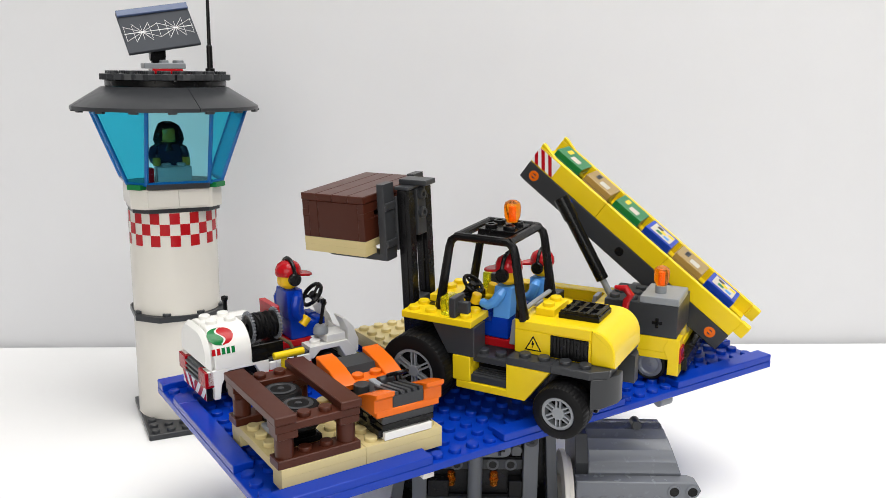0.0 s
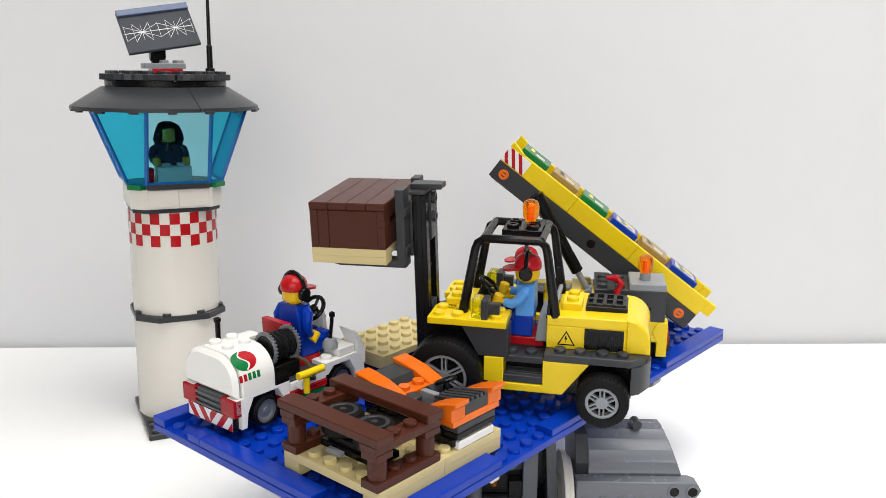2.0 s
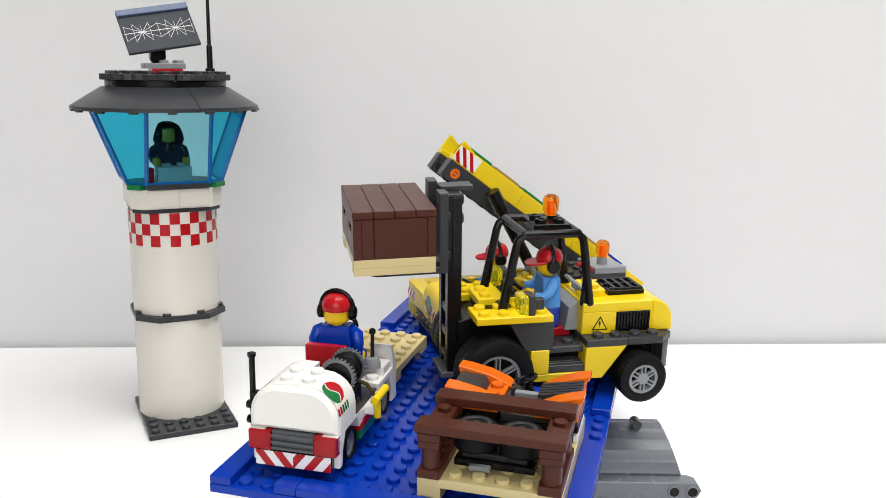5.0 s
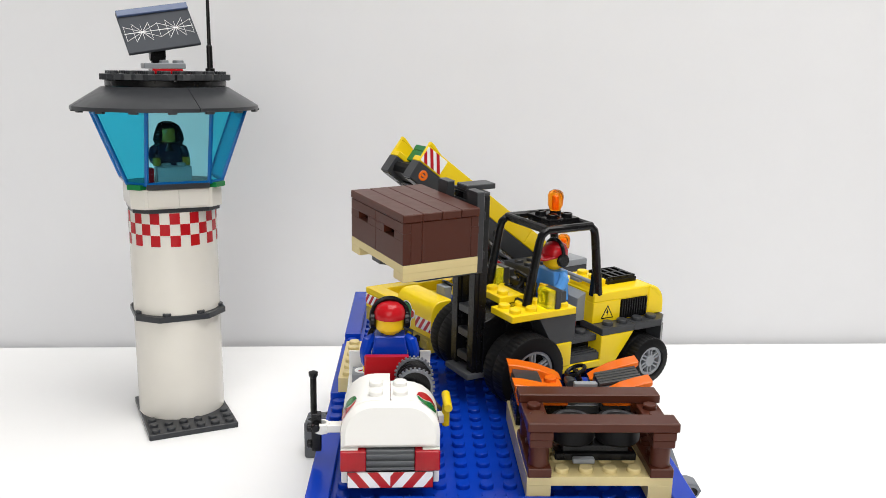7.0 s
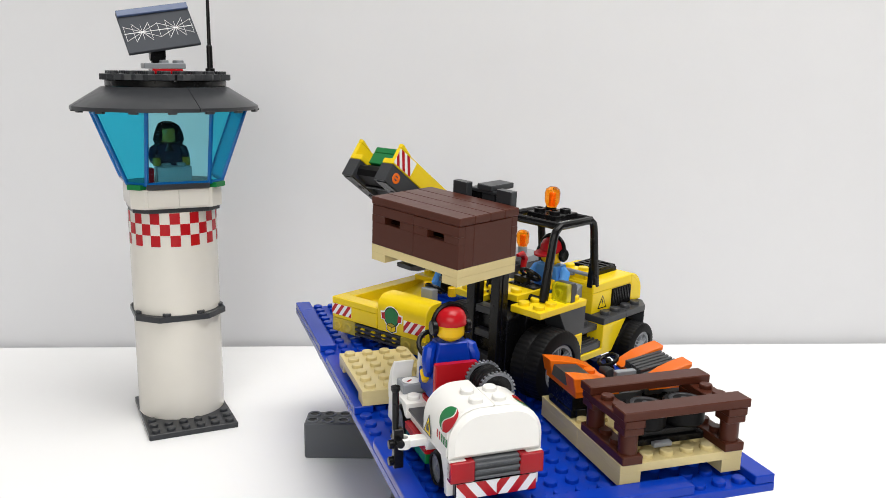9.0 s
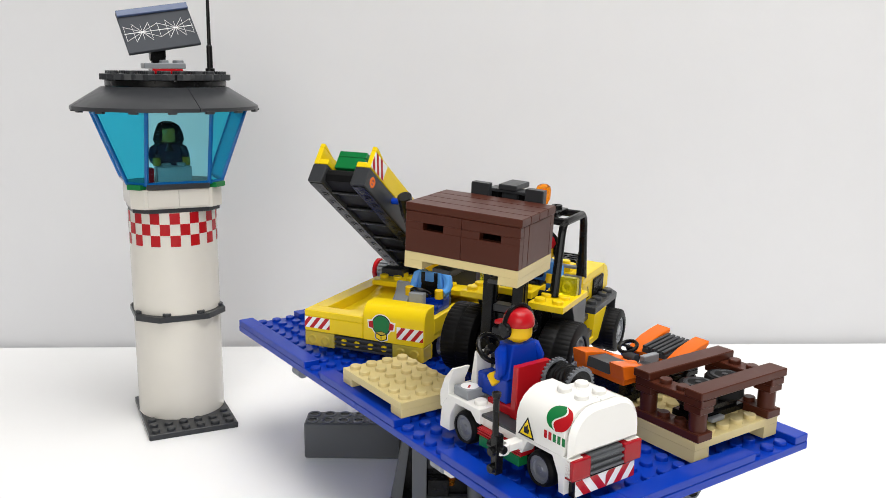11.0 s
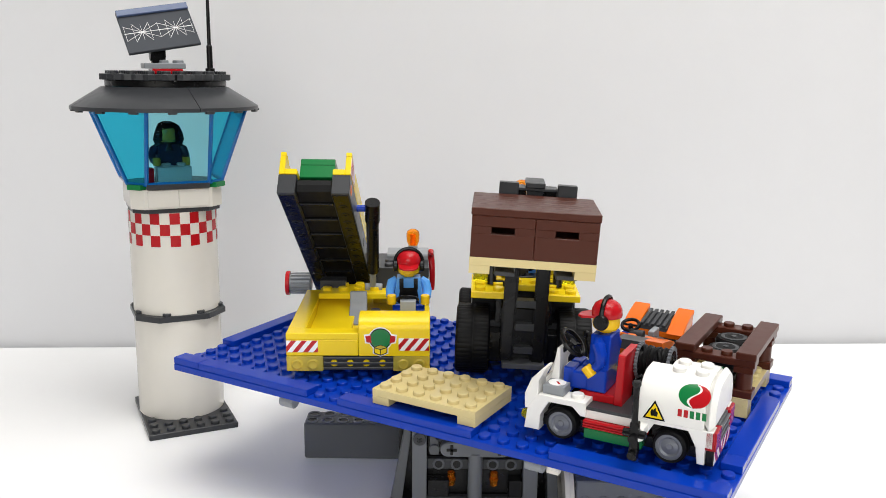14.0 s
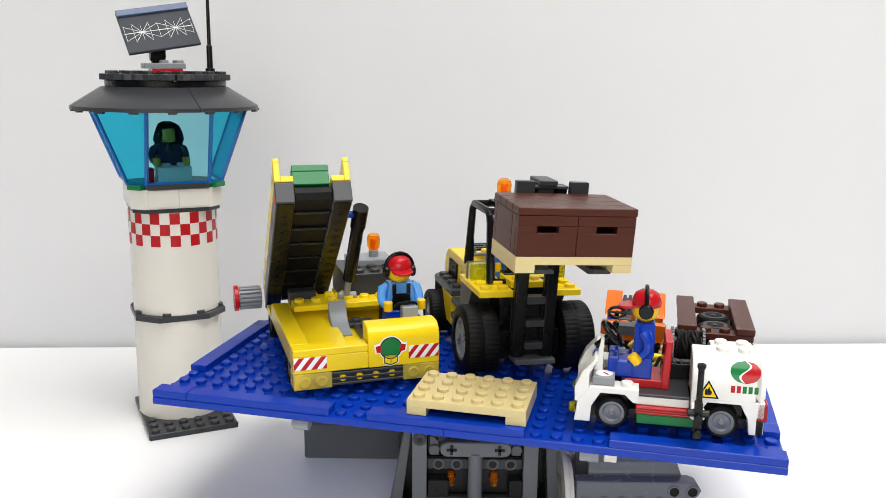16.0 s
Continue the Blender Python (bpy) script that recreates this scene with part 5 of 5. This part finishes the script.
def go_kart():
    gk = thing("go_kart", "orange and dark grey toy go-kart beside the rack", "go-kart")
    part("floor", box((0.6, 0.3, 0.1), (3.4, 5.8, 0.5)), BLACK, gk)
    part("white_plate", box((0.7, 4.1, 0.0), (3.2, 6.0, 0.38)), WHITE, gk, "white plate")
    part("white_plate", box((0.7, 0.1, 0.0), (3.2, 1.9, 0.38)), BLACK, gk, "black plate")
    part("black_plate", box((0.6, 4.1, 0.5), (3.3, 6.0, 0.8)), BLACK, gk)
    part("grey_plate", box((0.6, 4.0, 0.8), (3.3, 6.0, 1.15)), DARK, gk)
    part("grey_plate", box((0.6, 0.1, 0.4), (3.3, 2.2, 1.15)), BLACK, gk)
    part("body", box((0.3, 4.0, 1.15), (3.6, 6.0, 1.5)), ORANGE, gk)
    part("body", box((0.3, 0.1, 1.15), (3.6, 2.4, 1.5)) + studs(1.9, 1.4, 1, 1, 1.5) + studs(0.9, 1.4, 1, 1, 1.5), ORANGE, gk)
    for x in (0.15, 2.75):
        left = [(2.5, 1.45), (2.3, 1.6), (1.4, 1.95), (0.4, 2.15), (-0.1, 2.2), (0.05, 1.45)]
        part("wing", prism(left, "x", x, x + 0.95, 0.04), ORANGE, gk, "curved orange wing")
        right = [(3.9, 1.45), (4.2, 1.65), (4.9, 2.02), (5.6, 2.25), (6.2, 2.4), (6.2, 2.2), (5.98, 2.0), (5.98, 1.45)]
        part("wing", prism(right, "x", x, x + 0.95, 0.04), ORANGE, gk, "curved orange wing")
    part("seat_slope", prism([(0.0, 1.5), (0.1, 2.0), (1.3, 1.9), (1.5, 1.5)], "x", 1.12, 2.73), DARK, gk, "sloped dark grey cushion")
    slats = prism([(4.0, 1.5), (4.05, 1.7), (5.95, 2.05), (5.95, 1.5)], "x", 1.12, 2.73)
    part("slat_base", slats, DARK, gk)
    for k in range(5):
        x = 1.16 + k * 0.32
        part("slat", prism([(4.02, 1.72), (4.02, 1.86), (5.97, 2.22), (5.97, 2.07)], "x", x, x + 0.2, 0.02), DARK, gk, "dark grey slat")
    part("middle", box((0.9, 2.4, 0.5), (3.0, 4.0, 0.95)) + studs(0.95, 2.7, 2, 1, 0.95), DARK, gk)
    part("seat", box((2.0, 2.9, 0.95), (2.35, 4.0, 1.75)) + box((1.2, 3.0, 0.95), (2.0, 3.9, 1.2)), GREY, gk)
    part("engine_stub", rod(0.4, 0.9, 1.5, 16, "z", (2.6, 2.7, 0)) + rod(0.28, 0.1, 0.9, 14, "x", (0.9, 2.9, 1.45)), DARK, gk)
    part("blue_brick", box((0.3, 3.3, 0.5), (1.0, 4.0, 1.3)), BLUE, gk)
    g = tube([(0.48 * math.cos(2 * math.pi * k / 18), 0.48 * math.sin(2 * math.pi * k / 18), 0) for k in range(19)], 0.1, 8) + tube([(-0.45, 0, 0), (0.45, 0, 0)], 0.07, 6) + rod(0.14, -0.9, 0.05, 10)
    part("steering_wheel", moved(g, Matrix.Translation((0.9, 3.2, 1.85)) @ Matrix.Rotation(radians(25), 4, "X")), BLACK, gk)
    for x in (0.35, 3.5):
        for y in (1.0, 5.0):
            sgn = -1 if x < 1 else 1
            part("axle_stub", rod(0.2, *sorted((x, x - sgn * 0.5)), 10, "x", (0, y, 0.7)), BLACK, gk)
    ride(gk, 22.75, 9.0, 1.22, 0)


kart_pallet(22.9)
kart_pallet(26.92)
rack()
go_kart()
# ---- the turning gear that carries the deck ----
def turning_gear():
    tg = thing("turning_gear", "grey toy gear housing with motor under the deck", "gear housing")
    cx, cy = 1.92, 47.9
    for x0, x1 in ((-1.55, -0.75), (4.55, 5.35)):
        g = box((x0, 44.6, 0.0), (x1, 45.6, 6.2))
        part("post", g, STEEL, tg, "upright grey beam")
        for z in (5.2,):
            part("peg", ring(0.16, 0.36, 44.45, 44.62, 18, "y", ((x0 + x1) / 2, 0, z)) + box(((x0 + x1) / 2 - 0.25, 44.5, z - 0.06), ((x0 + x1) / 2 + 0.25, 44.6, z + 0.06), 0.01) + box(((x0 + x1) / 2 - 0.06, 44.5, z - 0.25), ((x0 + x1) / 2 + 0.06, 44.6, z + 0.25), 0.01), DARK, tg)
    part("top_beam", box((-0.75, 44.9, 5.4), (4.55, 45.7, 6.1)) + rod(0.35, 44.75, 45.0, 14, "y", (0.0, 0, 5.3)) + rod(0.35, 44.75, 45.0, 14, "y", (3.8, 0, 5.3)), DARK, tg)
    link = [(0.4 + 0.42 * math.cos(radians(a)), 4.75 + 0.42 * math.sin(radians(a))) for a in range(90, 271, 20)] + [(3.4 + 0.42 * math.cos(radians(a)), 4.75 + 0.42 * math.sin(radians(a))) for a in range(-90, 91, 20)]
    lk = part("link_arm", prism(link, "y", 44.2, 44.75, 0.05), STEEL, tg, "grey link arm with cross holes")
    for x in (0.6, 3.2):
        # Black bars laid on the arm for the shade inside its cross holes.
        part("cross_hole", box((x - 0.28, 44.15, 4.67), (x + 0.28, 44.3, 4.83), 0.01) + box((x - 0.08, 44.15, 4.47), (x + 0.08, 44.3, 5.03), 0.01), BLACK, lk)
    part("axle", rod(0.4, 0.6, 4.5, 16, "z", (1.9, 44.5, 0)), STEEL, tg, "grey upright shaft")
    gear = lathe([(1.0, 0.5), (1.05, 0.6), (1.05, 1.1), (1.0, 1.2)], 24, "z", (1.9, 45.3, 0))
    for k in range(16):
        gear += moved(box((0.95, -0.1, 0.5), (1.25, 0.1, 1.2), 0.03), Matrix.Translation((1.9, 45.3, 0)) @ Matrix.Rotation(2 * math.pi * k / 16, 4, "Z"))
    part("gear", gear, DARK, tg, "toothed dark grey gear")
    rail = part("cross_beam", box((-0.75, 45.25, 3.15), (4.55, 45.65, 3.75)), DARK, tg)
    for k in range(5):
        x = -0.1 + k
        part("hole_rim", ring(0.22, 0.34, 45.18, 45.26, 16, "y", (x, 0, 3.45)), MIDGREY, rail)
        # The hole's dark depth is a flat black disc.
        part("hole", rod(0.22, 45.2, 45.255, 16, "y", (x, 0, 3.45), 0, 0.0), BLACK, rail)
    for x in (-0.35, 4.15):
        part("bracket", box((x - 0.25, 44.75, 4.2), (x + 0.25, 45.5, 5.3)) + rod(0.3, 44.6, 44.8, 14, "y", (x, 0, 4.55)), MIDGREY, tg, "grey bracket with a peg")
    for x in (0.55, 3.25):
        part("roller", rod(0.42, 44.95, 45.6, 18, "y", (x, 0, 5.75)), MIDGREY, tg, "grey roller under the deck")
    part("lower_beam", box((-0.75, 45.2, 0.9), (4.55, 45.6, 1.5)), DARK, tg)
    part("inner_block", box((-0.75, 45.7, 0.0), (4.55, 50.5, 5.0)), BLACK, tg)
    for x in (0.6, 3.0):
        part("bush", rod(0.2, 2.1, 2.9, 14, "z", (x, 45.45, 0)) + rod(0.26, 2.4, 2.55, 14, "z", (x, 45.45, 0)), CLEAR_AMBER, tg, "yellow bush")
    for x in (-0.4, 4.1):
        part("bearing", box((x - 0.3, 45.0, 1.6), (x + 0.9, 45.65, 2.6)), BLACK, tg)
    part("column", rod(2.0, 5.0, 6.6, 28, "z", (cx, cy, 0)), DARK, tg)
    part("head", rod(0.9, 6.4, 6.95, 20, "z", (cx, cy, 0)), BLACK, tg)
    # raked side panels
    part("side_panel", prism([(-3.0, 0.0), (-2.3, 0.0), (-1.65, 5.0), (-1.65, 5.5), (-2.0, 5.5)], "y", 45.2, 46.6), MIDGREY, tg)
    part("side_foot", box((-3.15, 44.2, 0.0), (-1.7, 45.2, 0.75)), GREY, tg)
    part("side_panel", prism([(6.1, 0.0), (6.7, 0.0), (6.3, 5.6), (5.75, 5.6)], "y", 45.2, 46.6), MIDGREY, tg)
    part("side_foot", box((5.4, 44.4, 0.0), (6.6, 45.2, 1.1)), GREY, tg)
    # white ring gear on its side
    rg = ring(1.2, 2.6, 6.75, 7.05, 40, "x", (0, 45.9, 1.3)) + ring(1.2, 2.3, 7.05, 7.3, 40, "x", (0, 45.9, 1.3))
    part("ring_gear", rg, IVORY, tg, "white ring gear")
    # ribbed motor
    n, prof = 26, []
    for k in range(n + 1):
        an = radians(-30 + 240 * k / n)
        r = 2.15 + (0.05 if k % 2 else -0.05)
        prof.append((47.4 + 2.3 * math.cos(an) * r / 2.15, 3.2 + r * math.sin(an) * 0.88))
    prof += [(45.3, 2.0), (49.4, 2.0)]
    body = prism(prof, "x", 8.2, 12.8, 0.05)
    v, f, s = body[0]
    v[:, 0] += np.where(v[:, 0] > 12, np.clip((4.6 - v[:, 2]) * 0.35, -0.2, 0.9), 0)
    part("motor", [(v, f, s)], CASING, tg, "light grey ribbed motor")
    part("motor_face", prism([(45.6, 1.8), (49.2, 1.8), (49.6, 3.6), (49.0, 5.0), (46.0, 5.0), (45.2, 3.6)], "x", 7.5, 8.2), DARK, tg)
    part("motor_stub", rod(0.28, 46.4, 47.2, 16, "y", (11.05, 0, 5.35)), DARK, tg)
    part("motor_foot", box((8.2, 45.0, 1.0), (13.4, 49.0, 2.05)), DARK, tg)
    # bent beam with holes in front of the motor
    out = [(7.45, 1.3), (7.45, 2.95), (13.7, 2.95), (14.1, 2.8), (14.3, 2.45), (14.1, 2.1), (13.7, 1.95), (12.4, 1.95), (12.1, 1.3)]
    bm_ = part("hole_beam", prism(out, "y", 44.3, 45.3, 0.06), CASING, tg, "light grey beam with round holes")
    for x, z in [(7.95 + k, 1.75) for k in range(5)] + [(12.8, 2.42), (13.8, 2.42)]:
        part("hole_rim", ring(0.27, 0.38, 44.22, 44.32, 18, "y", (x, 0, z)), CASING, bm_)
        # Black disc in the rim imitates the shaded bore.
        part("hole", rod(0.27, 44.25, 44.31, 18, "y", (x, 0, z), 0, 0.0), BLACK, bm_)
    part("beam_foot", box((7.6, 44.6, 0.0), (12.0, 48.0, 1.28)), DARK, tg)
    # low block with holes on its top
    blk = part("hole_block", box((-8.85, 53.1, 0.0), (1.0, 55.1, 2.45), 0.1), MIDGREY, tg, "dark grey beam block with holed top")
    for y in (53.6, 54.6):
        for k in range(9):
            x = -8.35 + k
            # Rims lighter than the block: the top's reflected light is in their colour.
            part("hole_rim", ring(0.3, 0.44, 2.44, 2.52, 16, "z", (x, y, 0)), CASING, blk)
            # Shade down the hole, put in as a black disc near the top.
            part("hole", rod(0.3, 2.43, 2.475, 16, "z", (x, y, 0), 0, 0.0), BLACK, blk)
    part("block_arm", box((-0.5, 49.0, 0.0), (1.0, 53.2, 2.0)), DARK, tg)
    part("back_block", box((-2.4, 46.7, 0.0), (6.2, 50.4, 5.2)), BLACK, tg)
    part("base_slab", box((-1.5, 45.7, 0.0), (8.2, 50.5, 0.5)), DARK, tg)
    part("motor_cable", tube([(13.3, 46.2, 1.6), (14.3, 45.2, 0.5), (15.0, 43.6, 0.16), (15.6, 41.5, 0.16), (17.0, 39.0, 0.16), (19.0, 36.0, 0.16)], 0.16, 8), BLACK, tg, "black motor cable on the table")


turning_gear()


def deck_underside():
    """Clips moulded under the deck's edges."""
    for x, y, mat in ((8.3, 0.55, GREY), (24.1, 0.55, IVORY), (8.4, 15.3, GREY), (24.0, 15.4, IVORY), (23.1, 0.7, GREY)):
        g = rod(0.36, x - 16 - 0.45, x - 16 + 0.45, 16, "x", (0, y - 8, -0.75)) if mat is GREY else box((x - 16.3, y - 8.2, -0.9), (x - 15.7, y - 7.8, -0.404))
        part("clip", g + box((x - 16.25, y - 8.25, -0.7), (x - 15.75, y - 7.75, -0.404)), mat, DECK)
    for y in (-5.0, 5.0):
        part("under_beam", box((-10, y - 0.5, -0.75), (10, y + 0.5, -0.404)), DARK, DECK)
    part("hub_plate", lathe([(1.4, -0.7), (1.5, -0.65), (1.5, -0.41), (1.4, -0.405)], 24), DARK, DECK)


deck_underside()


def motions():
    """Keys the deck and all that rides on it."""
    for ob, local in RIDERS:
        walk(ob, [(k * 0.5, deck_pose(k * 0.5) @ local) for k in range(33)])


motions()
